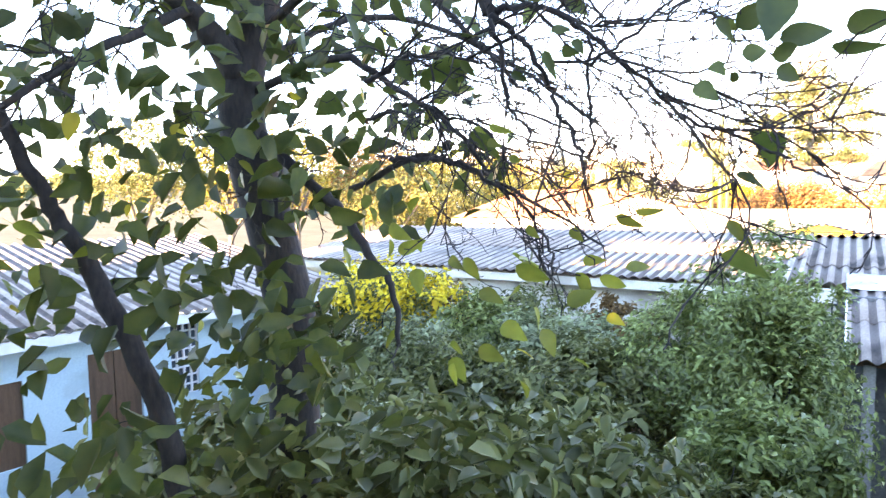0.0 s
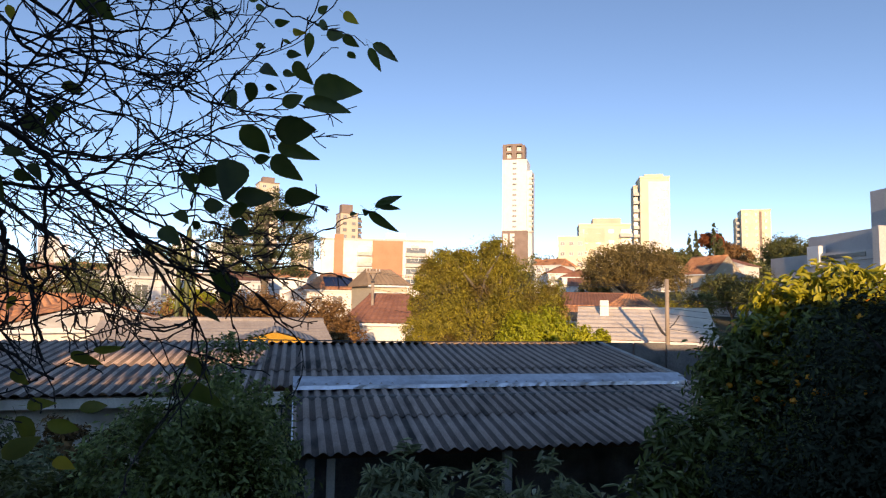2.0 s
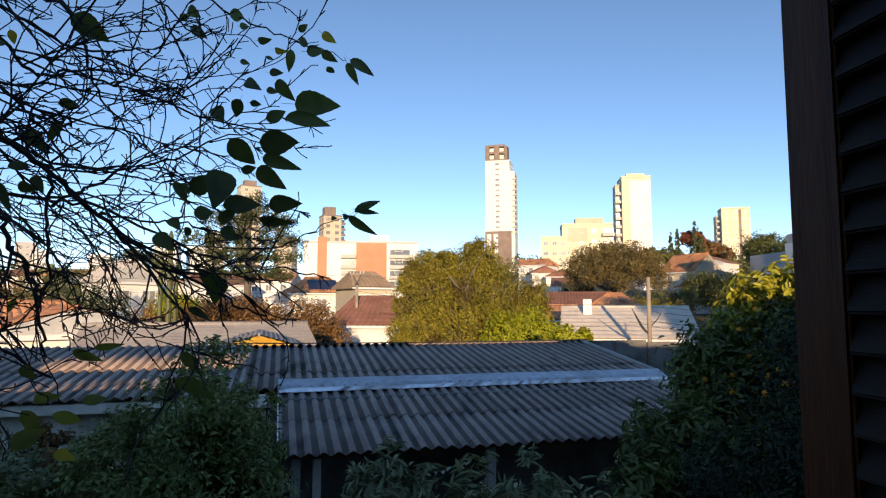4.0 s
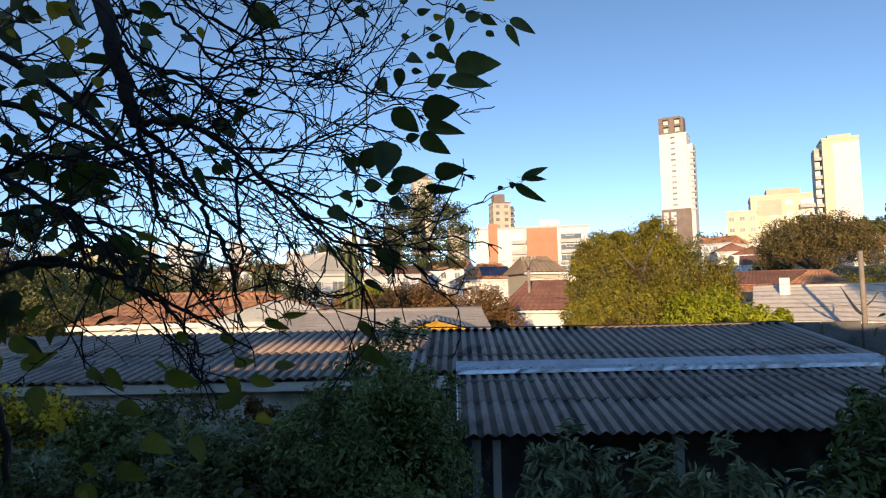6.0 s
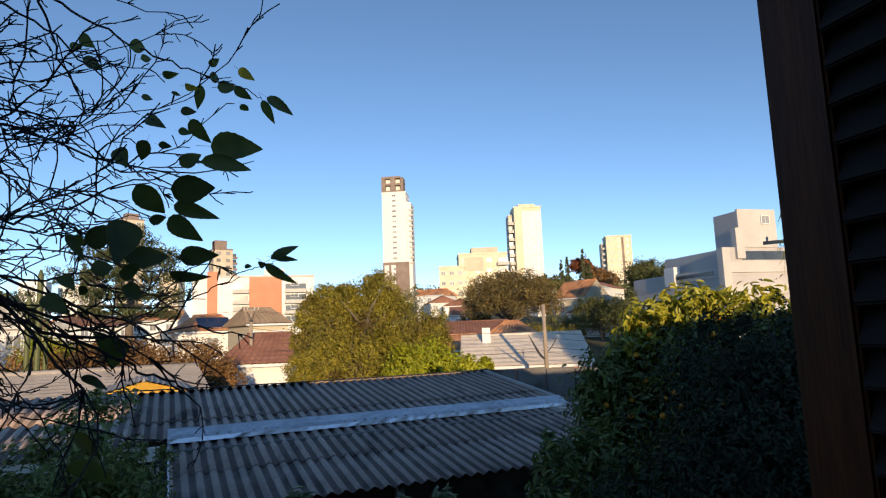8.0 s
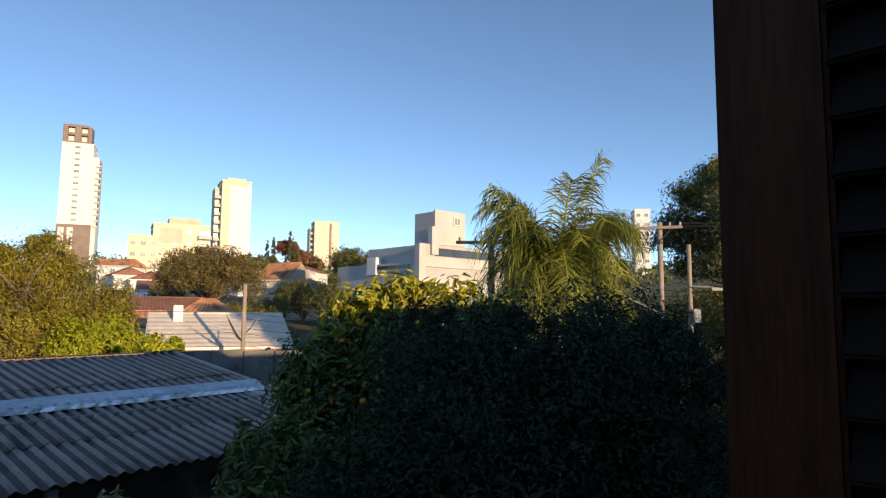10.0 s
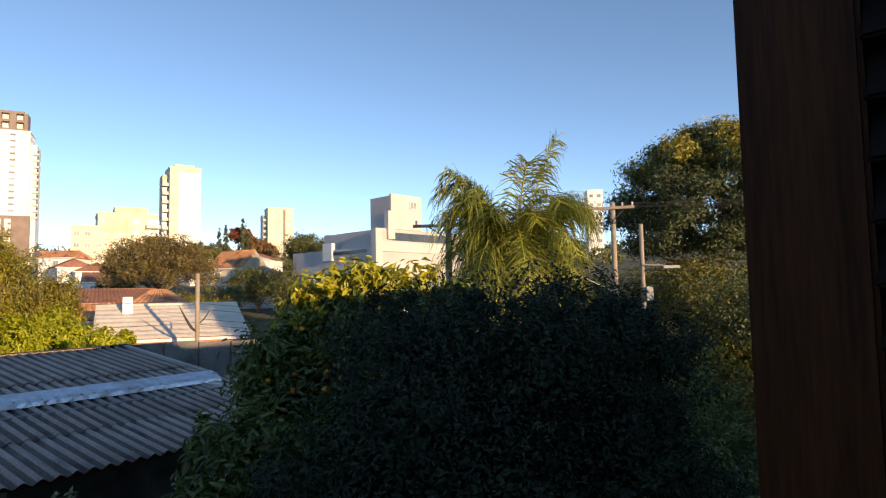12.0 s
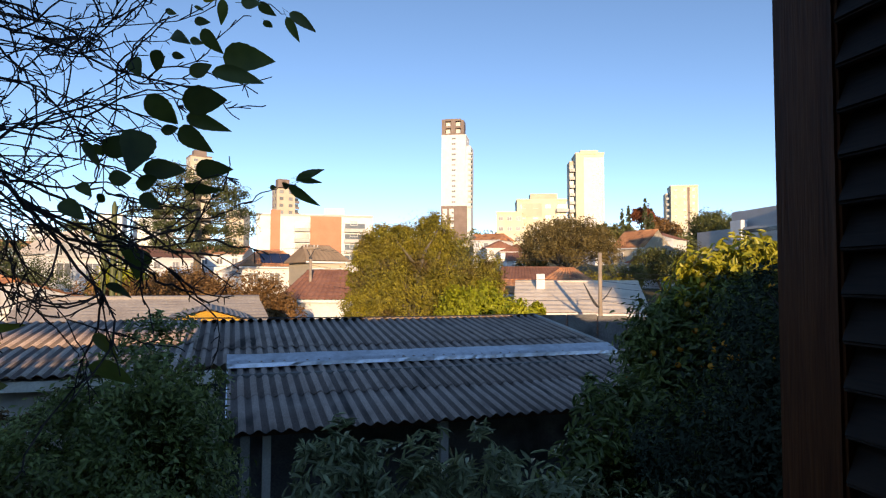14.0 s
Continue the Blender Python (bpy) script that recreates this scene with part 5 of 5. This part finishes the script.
for b, r, zt in ((-64.5, 8.0, 2.7), (-67.5, 10.0, 2.6), (-71.5, 9.0, 2.3), (-75.0, 11.0, 2.6), (-69.5, 13.5, 2.9), (-62.5, 11.0, 3.2)):
    p = C(b, r)
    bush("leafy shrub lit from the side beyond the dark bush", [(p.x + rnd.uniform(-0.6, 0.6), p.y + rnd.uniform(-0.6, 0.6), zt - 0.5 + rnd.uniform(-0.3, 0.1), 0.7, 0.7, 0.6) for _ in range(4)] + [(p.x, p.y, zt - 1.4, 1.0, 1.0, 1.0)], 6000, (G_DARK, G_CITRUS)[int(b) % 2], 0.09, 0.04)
yb = bush("shrub covered in bright yellow blossom", [(-6.3, 6.4, 3.0, 0.7, 0.6, 0.45), (-5.6, 6.8, 2.9, 0.5, 0.5, 0.4), (-6.0, 6.4, 2.2, 0.9, 0.7, 0.8)], 6000, G_HEDGE)
crown("blossom", [(-6.3, 6.3, 3.1, 0.7, 0.6, 0.45), (-5.6, 6.6, 3.0, 0.5, 0.5, 0.4)], 2200, 0.07, 0.05, BLOSSOM, yb, "yellow blossom", per=18)
tp = thing("blue_bundle", "crumpled blue plastic bundle hung by the wall", "tarp")
um = bmesh.new()
bmesh.ops.create_icosphere(um, subdivisions=3, radius=0.28)
for q in um.verts:
    q.co *= 1 + 0.35 * noise.noise(q.co * 7)
    q.co.z *= 0.7
me = bpy.data.meshes.new("bundle")
um.to_mesh(me)
um.free()
me.materials.append(TARP)
o = part("bundle", me, TARP, tp)
o.location = (-7.6, 8.2, 2.45)
part("cord", tube([(-7.6, 8.2, 2.6), (-7.6, 8.48, 3.05)], [0.01, 0.01], 5), WIRE, tp)

# column cactus behind the long house
cc = thing("column_cactus", "tall grey-green column cactus", "cactus")
p = C(15.4, 26)
for dx, zt, r in ((0, 7.3, 0.10), (-0.32, 6.4, 0.085), (0.24, 5.6, 0.08)):
    pts_ = [(p.x + dx, p.y, 0), (p.x + dx, p.y, zt * 0.6), (p.x + dx, p.y, zt - 0.2), (p.x + dx, p.y, zt)]
    part("column", tube(pts_, [r, r, r * 0.95, r * 0.3], 9), G_PINE, cc)

# ---- the near tree: trunk, limbs, drooping twigs, leaves ----
def near(bearing, elevation, r):
    """As sight(), from the window's edge where the tree is closest."""
    k = min(1.0, max(0.0, (bearing - 33.0) / 14.0))
    p = polar(bearing, r)
    return p + Vector((0.078 - 0.035 * k, -0.078 + 0.18 * k, 4.46 - 0.02 * k + r * math.tan(radians(elevation))))


nt = thing("garden_tree", "near half-bare tree with drooping dark twigs", "tree")
trunk = smooth_line([polar(50.5, 2.7, 0.0), polar(51.0, 2.68, 2.0), near(52.6, -15, 2.6), near(53.8, -4.6, 2.6), near(56.2, 5.8, 2.6), near(55.8, 11.6, 2.6), near(53.0, 20.5, 2.55), near(50.0, 30, 2.5)], 4)
part("trunk", tube(trunk, [0.115 - 0.045 * i / (len(trunk) - 1) for i in range(len(trunk))], 12), BARK, nt, smooth=True)
BOUGHS_TRUNK = [
    ([(56.4, 10.0, 2.58), (59.0, 14.1, 2.5), (62.7, 17.4, 2.4), (68, 24, 2.2)], 0.06),
    ([(55.3, 5.8, 2.58), (50.6, 1.0, 2.4), (47.9, -1.4, 2.3), (44.5, -6.2, 2.2), (42.6, -8.6, 2.15), (42.0, -13.4, 2.1)], 0.026),
    ([(59.5, -64.5, 2.12), (60.5, -40, 2.1), (62.4, -23.3, 2.0), (65.0, -13.7, 2.0), (68.3, -5.6, 2.1), (70.0, -2.0, 2.1), (72.0, 2.4, 2.1), (76, 12, 2.2), (80, 24, 2.3)], 0.046),
    ([(54.0, 17.0, 2.56), (45.0, 27.0, 2.2), (38.5, 26.5, 1.8), (35.5, 23.8, 1.65), (33.7, 19.8, 1.6), (32.4, 15.5, 1.6), (31.6, 13.0, 1.6)], 0.024),
]
BOUGHS_LEFT = [
    ([(47.0, 0.5, 2.3), (40, 3.0, 2.2), (35.0, 1.8, 2.1), (29.4, -0.9, 2.0), (23.2, -4.8, 2.0)], 0.0119),
    ([(55.0, 9.0, 2.55), (48.0, 12.0, 2.3), (42.0, 9.0, 2.2), (36.0, 5.0, 2.1), (31, -1.0, 2.1)], 0.0172),
    ([(54.0, 14.0, 2.55), (48.0, 19.0, 2.3), (42.0, 18.0, 2.1), (36.0, 14.0, 2.1), (30, 8.0, 2.1)], 0.0198),
    ([(55.0, 11.0, 2.6), (47.0, 15.0, 2.9), (39.0, 14.0, 3.0), (31.0, 10.0, 3.0), (24, 5.0, 3.0)], 0.0185),
    ([(60, 15, 2.45), (66, 12, 2.2), (72, 8, 2.0), (78, 2, 2.0)], 0.0198),
]
BOUGHS_MAIN = [
    ([(31.7, 13.3, 1.6), (29.7, 13.6, 1.6), (27.9, 13.3, 1.6), (25.5, 12.2, 1.6), (24.1, 11.3, 1.6), (22.1, 9.3, 1.6), (19.7, 7.4, 1.6), (16.7, 4.5, 1.6), (12.7, 2.7, 1.6), (9.6, 1, 1.6), (7.1, -0.3, 1.6)], 0.0085),
    ([(31.5, 12.9, 1.58), (30.1, 12, 1.58), (28.8, 10.6, 1.58), (27.2, 8.2, 1.58), (26, 5.3, 1.58), (24.8, 2.9, 1.58), (23.9, -0.6, 1.58), (23.6, -3.6, 1.58)], 0.0085),
    ([(31.5, 12.6, 1.55), (30.8, 9.5, 1.55), (30.2, 6.2, 1.55), (28.7, 4.3, 1.55), (27.8, 2.4, 1.55), (27.1, -0, 1.55)], 0.006),
]
BOUGHS_FINE = [
    ([(27.6, 9.2, 1.55), (25, 9.1, 1.55), (21.7, 8.8, 1.55), (18.7, 7.8, 1.55), (14.6, 7.8, 1.55), (11.6, 7, 1.55), (7.4, 6.4, 1.55)], 0.0042),
    ([(33.3, 19.4, 1.62), (31.3, 17.9, 1.62), (28.8, 17.4, 1.62), (26.4, 16.2, 1.62), (24.8, 14.7, 1.62), (23.3, 12.8, 1.62), (22.9, 10.8, 1.62)], 0.0065),
    ([(34.1, 21.1, 1.65), (31.1, 21.9, 1.65), (28.3, 20.9, 1.65), (25.5, 18.4, 1.65), (23.1, 18.8, 1.65), (19.1, 18.1, 1.65), (16.5, 17.9, 1.65)], 0.006),
    ([(26.4, 24.2, 1.7), (22.5, 22.8, 1.7), (21.6, 19.6, 1.7), (20.1, 16.6, 1.7), (18.1, 14.4, 1.7), (17.6, 13.7, 1.7)], 0.0042),
    ([(17.4, 27.5, 1.5), (16.6, 25.8, 1.5), (14.6, 21.7, 1.5), (13.4, 17.8, 1.5), (11.2, 15.4, 1.5)], 0.003),
    ([(23.6, 8.7, 1.45), (19.6, 11.3, 1.45), (15.6, 12.8, 1.45), (11.3, 15.1, 1.45), (7.6, 16.3, 1.45)], 0.0036),
]
BOUGHS_LOW = [
    ([(24.6, 11.7, 1.48), (21.6, 11.8, 1.48), (17.1, 11.3, 1.48), (15.1, 11.8, 1.48), (9.3, 12.8, 1.48)], 0.003),
    ([(14.7, 3.6, 1.85), (11.7, 3.8, 1.85), (8, 5.2, 1.85), (4.8, 6.4, 1.85), (2.2, 7.9, 1.85), (0.4, 8.6, 1.85), (-0.7, 9, 1.85)], 0.003),
    ([(42, 2.9, 1.6), (39.1, 2.5, 1.6), (35.2, 2, 1.6), (31.4, 0.1, 1.6), (28.7, -2.1, 1.6), (26.7, -5.3, 1.6), (26.9, -8.1, 1.6)], 0.0075),
    ([(44.9, 9.5, 1.6), (42.9, 10.1, 1.6), (40, 10.8, 1.6), (36.9, 10.6, 1.6), (33.6, 9.9, 1.6), (31, 8.9, 1.6)], 0.008),
]
BOUGHS_TOP = [
    ([(44.8, 6.2, 1.6), (42.8, 6.7, 1.6), (39.5, 7.1, 1.6), (37.6, 6.5, 1.6), (34, 5.2, 1.6), (31, 5.1, 1.6)], 0.006),
    ([(22.5, 26.8, 1.7), (18.4, 25.7, 1.7), (14.3, 23.6, 1.7), (11.2, 21.3, 1.7), (10.2, 20.1, 1.7)], 0.0032),
    ([(16.3, 27.2, 1.75), (13.2, 25.9, 1.75), (9, 24.6, 1.75), (5.8, 23.6, 1.75), (2.1, 22.9, 1.75), (0.6, 22.1, 1.75)], 0.0032),
    ([(24.1, 10.8, 1.56), (23.9, 6.3, 1.56), (23.6, 2.8, 1.56), (24.1, -0.6, 1.56), (22.3, -6.5, 1.56)], 0.004),
    ([(29.7, 23.4, 1.65), (26.4, 22, 1.65), (22.6, 20.7, 1.65), (18.5, 21.2, 1.65), (15.9, 21.7, 1.65)], 0.0045),
    ([(31.7, 15.6, 1.66), (28.3, 13.5, 1.66), (25, 9.8, 1.66), (20.7, 5.4, 1.66), (18.8, 1.3, 1.66)], 0.004),
    ([(32.8, 18.7, 1.7), (36.2, 15.6, 1.7), (39.6, 12.6, 1.7), (42.9, 11.4, 1.7)], 0.006),
]
twigs, buds = [], []
rt = random.Random(3)


def twig(p, d, length, r, level):
    """A crooked twig that droops a little and carries finer ones."""
    pts = [p.copy()]
    segs = 7 if level < 3 else 2
    for i in range(segs):
        d = (d + Vector((rt.gauss(0, 0.24), rt.gauss(0, 0.24), rt.gauss(0, 0.24) - 0.01))).normalized()
        p = p + d * length / segs
        pts.append(p.copy())
    twigs.append(tube(pts, [max(0.0014, r * (1 - 0.6 * i / segs)) for i in range(segs + 1)], 4 if level < 3 else 3, False))
    buds.append((pts[-1], d))
    if level < 3:
        for k in range(int(length / (0.08 if level == 1 else 0.035)) + 1):
            q = pts[rt.randrange(1, segs + 1)]
            e = (d * 1.15 + Vector((rt.gauss(0, 0.55), rt.gauss(0, 0.4), rt.gauss(0, 0.55)))).normalized()
            twig(q, e, length * rt.uniform(0.3, 0.6) if level == 1 else rt.uniform(0.01, 0.04), r * 0.7, level + 1)


for ctrl, r0 in BOUGHS_TRUNK + BOUGHS_LEFT + BOUGHS_MAIN + BOUGHS_FINE + BOUGHS_LOW + BOUGHS_TOP:
    line = smooth_line([near(*c) for c in ctrl], 5)
    n = len(line)
    part("bough", tube([q + Vector((rt.gauss(0, 0.004), rt.gauss(0, 0.004), rt.gauss(0, 0.004))) for q in line], [r0 * (1 - (0.35 if r0 == 0.024 else 0.7) * i / (n - 1)) for i in range(n)], 8 if r0 > 0.012 else 6), BARK, nt, smooth=True)
    for i in range(1, n):
        d = (line[i] - line[i - 1]).normalized()
        dens = (line[i] - line[i - 1]).length / ((0.082 if line[i].z > 4.55 else 0.28) if r0 < 0.05 else 0.2)
        while rt.random() < dens:
            dens -= 1
            e = (d * 0.8 + Vector((rt.gauss(0.25, 0.5), rt.gauss(0, 0.35), rt.gauss(-0.02, 0.5)))).normalized()
            if r0 > 0.0038:
                twig(line[i], e, rt.uniform(0.18, 0.6) * (0.1 if line[i].x > -0.26 else 0.4 if line[i].z < 4.6 or line[i].x > -0.36 else 1.0), min(0.0036, r0 * 0.5), 1)
            elif rt.random() < 0.6:
                twig(line[i], e, rt.uniform(0.04, 0.09), 0.002, 3)
tagged(part("twig_mass", merge(*twigs), BARK, nt, "fine dark twigs"), kind="stuff")


def leaf_mesh(name, length, width, material, bend):
    """One pointed oval leaf with a folded midrib and a wavy edge."""
    v, f = [], []
    k = 14
    for i in range(k + 1):
        s = i / k
        w = width / 2 * (math.sin(math.pi * s ** 0.72) ** 0.85) * (1.08 - 0.25 * s) * (1 + (0.025 if i % 2 else -0.025))
        y, zc = length * s, -bend * length * s * s
        v += [(-w, y, zc + w * 0.28), (0, y, zc), (w, y, zc + w * 0.28)]
    for i in range(k):
        a = i * 3
        f += [(a, a + 1, a + 4, a + 3), (a + 1, a + 2, a + 5, a + 4)]
    v += [(-0.0008, 0, 0), (0.0008, 0, 0), (0.0008, -length * 0.28, 0.006), (-0.0008, -length * 0.28, 0.006)]
    b = len(v) - 4
    f.append((b, b + 1, b + 2, b + 3))
    return mesh(name, (v, f), material, True)


LEAF = [leaf_mesh("leaf", 0.13, 0.082, G_NEAR, 0.15), leaf_mesh("leaf", 0.105, 0.044, G_NEAR, 0.3), leaf_mesh("leaf", 0.15, 0.105, G_NEAR, 0.25), leaf_mesh("leaf", 0.07, 0.04, G_NEARY, 0.2), leaf_mesh("leaf", 0.12, 0.07, G_NEARL, 0.2)]


def hang(p, me, scale, heading=None, roll=(-70, 70)):
    """A leaf hung at p, its tip outward and down."""
    o = part("leaf", me, None, nt)
    d = heading or Vector((rt.gauss(0.3, 0.6), rt.gauss(0, 0.5), rt.uniform(-1.0, 0.1)))
    d = Vector(d).normalized()
    q = d.to_track_quat("Y", "Z")
    o.matrix_basis = Matrix.Translation(p) @ q.to_matrix().to_4x4() @ pose(0, 0, 0, 0, rt.uniform(*roll), 0) @ Matrix.Diagonal((scale, scale, scale, 1))


def spray(rows, r, kinds):
    """Leaves facing the window: bearing and elevation of stalk and tip, and breadth over length."""
    for b0, e0, b1, e1, k in rows:
        q = r + rt.uniform(-0.05, 0.05)
        base, tip = near(b0, e0, q), near(b1, e1, q + rt.uniform(-0.035, 0.035))
        y = tip - base
        n = y.length
        y.normalize()
        face = (Vector((0.08, -0.08, 4.46)) - base).normalized()
        x = y.cross(face).normalized()
        o = part("leaf", LEAF[rt.choice(kinds)], None, nt)
        m = Matrix((x, y, x.cross(y))).transposed().to_4x4()
        me_ = o.data
        long_, wide = me_.vertices[43].co.y, max(w.co.x for w in me_.vertices) * 2
        o.matrix_basis = Matrix.Translation(base) @ m @ pose(0, 0, 0, 0, rt.uniform(-25, 25), 0) @ Matrix.Diagonal((min(k, 0.7) * n / wide, n / long_, n / long_, 1))


SPRIG_BROAD = [(4.9, 18.5, 1, 18.7, 0.6), (5.7, 17.3, 1.4, 17.1, 0.34), (7.3, 17, 5.6, 17.9, 0.63), (7.9, 15.1, 4.4, 15.2, 0.75), (10.4, 15.2, 8.2, 12.9, 0.6), (7.6, 13.8, 4.4, 13, 0.37), (8, 12.9, 5.7, 11.2, 0.55), (9.4, 12.6, 8, 12.8, 0.62), (9.6, 18.5, 10.2, 16.9, 0.72), (11.7, 17.7, 11.1, 16.5, 0.77), (8.8, 18.3, 7.8, 18.2, 0.62), (6.5, 20.4, 5.1, 18.7, 0.54), (7.2, 20.9, 6, 21, 0.62), (7.4, 19.5, 6.4, 19.4, 0.67)]
SPRIG_LOW = [(13.6, 10.5, 11.5, 11.9, 0.69), (14.8, 11.2, 13.7, 9.5, 0.33), (14.4, 11, 13.5, 10.3, 0.69), (10.9, 9.4, 7.6, 9.7, 0.52), (7, 9.7, 4.2, 9.9, 0.56), (7.8, 8.5, 4.7, 7.9, 0.31), (13.2, 8.6, 11.5, 8.8, 0.9), (11.3, 8.4, 9.5, 8.7, 0.78), (16.2, 6.7, 14.6, 5.7, 0.71), (15.1, 8.1, 14.2, 7.4, 0.73), (13.4, 7.4, 13.9, 6.7, 0.8), (11, 7.4, 9.4, 6.6, 0.77), (25.9, 10, 24.7, 9.6, 0.66), (25, 10.7, 24.2, 9.7, 0.56), (26.6, 11.3, 25, 11.5, 0.44), (27.2, 10, 26.3, 7.9, 0.31), (29.6, 8.4, 28.3, 7.7, 0.44)]
SPRIG_TOP = [(5.5, 22.8, 5.5, 20.8, 0.42), (4.8, 23.5, 3.8, 23.3, 0.66), (4.1, 22.7, 2.5, 22.9, 0.87), (2.7, 22.8, 1.4, 22, 0.56), (2.2, 21.6, 1.5, 21, 0.62), (4.8, 24.3, 4, 24.9, 0.74), (0.4, 22, -0.6, 20.2, 0.38), (0.1, 22.3, -2.2, 21.1, 0.39), (7.7, 22, 6.9, 21.8, 0.39), (15, 24.1, 14.1, 24.4, 0.93), (14.1, 23.5, 12.6, 23, 0.63), (10, 24.1, 9.1, 24.3, 0.86), (8.4, 23.2, 7.3, 23.3, 0.59), (9.9, 21.4, 9, 21.3, 0.6), (14.3, 25, 13.4, 24.4, 0.69), (10.9, 25, 9.5, 24.9, 0.64)]
SPRIG_TIP = [(-0.4, 9, -2.8, 10.4, 0.3), (-0.6, 9.4, -2, 9.6, 0.3), (-0.6, 9.2, -2.5, 9, 0.3), (0.1, 8.7, -2.2, 6.9, 0.3), (0.6, 8.6, 0.2, 8.6, 0.76), (1.7, 8.4, 1.2, 8.5, 0.75)]
SPRIG_LEFT = [(31.4, 20.3, 29.9, 20.3, 0.6), (28, 19.8, 27.5, 20.6, 0.75), (38, 15.1, 37, 13.4, 0.55), (41.3, 15.8, 40, 13.6, 0.45), (41.2, 17.9, 39.6, 16.6, 0.68), (40.7, 10.7, 38.9, 8.8, 0.71), (38, 9.1, 37.2, 7.7, 0.62), (35, 8.4, 34.2, 7.2, 0.72), (34, 9.7, 32.6, 8.3, 0.42), (41.2, 7.3, 40.1, 6.3, 0.58), (39.6, 7.1, 37.8, 6.1, 0.36), (42.9, 13, 42.4, 11.1, 0.52), (42, 12.8, 40.9, 11.8, 0.6), (38.3, 17.8, 36.8, 17, 0.64), (31.5, 22.2, 29.4, 21.4, 0.57), (42.6, 8.8, 40.9, 8, 0.46)]
SPRIG_YELLOW = [(27, 21.1, 26.6, 20.1, 0.58), (37.9, 20, 37.4, 18.4, 0.57), (39.4, 21.7, 37.6, 22.3, 0.57), (35, 16.8, 34.5, 15.8, 0.58), (2.6, 24.4, 1.4, 23.7, 0.55), (6.8, 22.7, 5.9, 22.6, 0.4), (38.9, 22.3, 37.3, 21.5, 0.5), (36.7, 19.3, 35.6, 19.5, 0.65), (42.9, 20.7, 42.2, 20.1, 0.71)]
SPRIG_UNDER = [(42.1, -3.1, 39.9, -4.4, 0.51), (41.1, -5.4, 38.1, -4.5, 0.43), (29.3, -6.6, 26.6, -8.1, 0.46), (25.4, -9.7, 23.2, -8.3, 0.58), (33.6, -6, 32.3, -7.9, 0.48), (35.2, -6, 33.9, -6.9, 0.45), (24.1, -6.2, 22.5, -6.1, 0.44), (22.8, -7.4, 20.6, -8.3, 0.4), (20.9, -6.7, 18.9, -6.4, 0.41), (13.8, -3.1, 12.1, -4.9, 0.35), (21.7, -2.7, 19.7, -3.6, 0.38), (20.2, -2.4, 18, -2.4, 0.3), (25, -3.7, 24.1, -4.7, 0.58), (28.4, -3.5, 27.5, -4.5, 0.57), (31.6, 4.5, 29.8, 3.9, 0.3), (32.6, 4.4, 31.8, 3.9, 0.34), (31.7, 3.3, 30.7, 2.9, 0.49), (29.9, 2, 29, 1.6, 0.89)]
for rows, r, kinds in ((SPRIG_BROAD, 1.42, (0, 2)), (SPRIG_LOW, 1.5, (0, 2)), (SPRIG_TOP, 1.75, (0, 1)), (SPRIG_TIP, 1.9, (1,)), (SPRIG_LEFT, 1.5, (0, 2)), (SPRIG_YELLOW, 1.55, (3,)), (SPRIG_UNDER, 1.5, (4,))):
    spray(rows, r, kinds)
rt.shuffle(buds)
count = 0
for p, d in buds:
    b = math.degrees(math.atan2(-p.x, p.y))
    chance = 0.0025 if b < 16 else 0.007 if b < 30 else 0.012 if b < 42 else 0.06
    if rt.random() < chance and count < 240:
        hang(p, LEAF[3] if rt.random() < 0.15 else LEAF[rt.choice((0, 0, 1, 1, 2))], rt.uniform(0.45, 0.95))
        count += 1
pts_ = []
for b, e, r, n, sb, se in ((66, 14, 2.3, 420, 8, 9), (56, 20, 2.4, 280, 6, 6), (46, 19, 2.1, 80, 5, 6), (38, 21, 1.9, 20, 3, 4), (70, -6, 2.2, 200, 6, 7), (50, 6, 2.5, 160, 6, 6), (40, 6, 2.3, 90, 5, 5), (58, -5, 1.95, 170, 4, 7), (55, -16, 2.0, 170, 4, 4), (66, -22, 1.9, 120, 5, 3)):
    for i in range(n):
        q = near(b + rt.gauss(0, sb), e + rt.gauss(0, se), r * rt.uniform(0.85, 1.25))
        if rt.random() < 0.55 + 0.45 * noise.noise(q * 3.0) * 2:
            pts_.append(tuple(q))
pts_ = np.array(pts_)
v, f = leaves(pts_, np.tile(np.array([[0.2, -0.6, 0.5]]), (len(pts_), 1)), 0.10, 0.062, fine=True)
tagged(part("foliage", fast_mesh("foliage", v, f, G_NEARJ), G_NEARJ, nt, "remaining green leaves high in the crown"), kind="stuff")
# leaves low under the limbs and the leafy left side of the crown
for b, e, r, n, sp in ((32, -12, 1.9, 16, 4.0), (40, -4, 2.0, 16, 6.0), (62, 10, 2.3, 40, 9.0), (68, -4, 2.1, 30, 8.0), (50, 24, 2.3, 24, 8.0)):
    for i in range(n):
        hang(near(b + rt.gauss(0, sp), e + rt.gauss(0, sp * 0.7), r * rt.uniform(0.85, 1.2)), LEAF[3] if rt.random() < 0.12 else LEAF[4] if e < 0 else LEAF[rt.choice((0, 1, 2))], rt.uniform(0.4, 0.85))
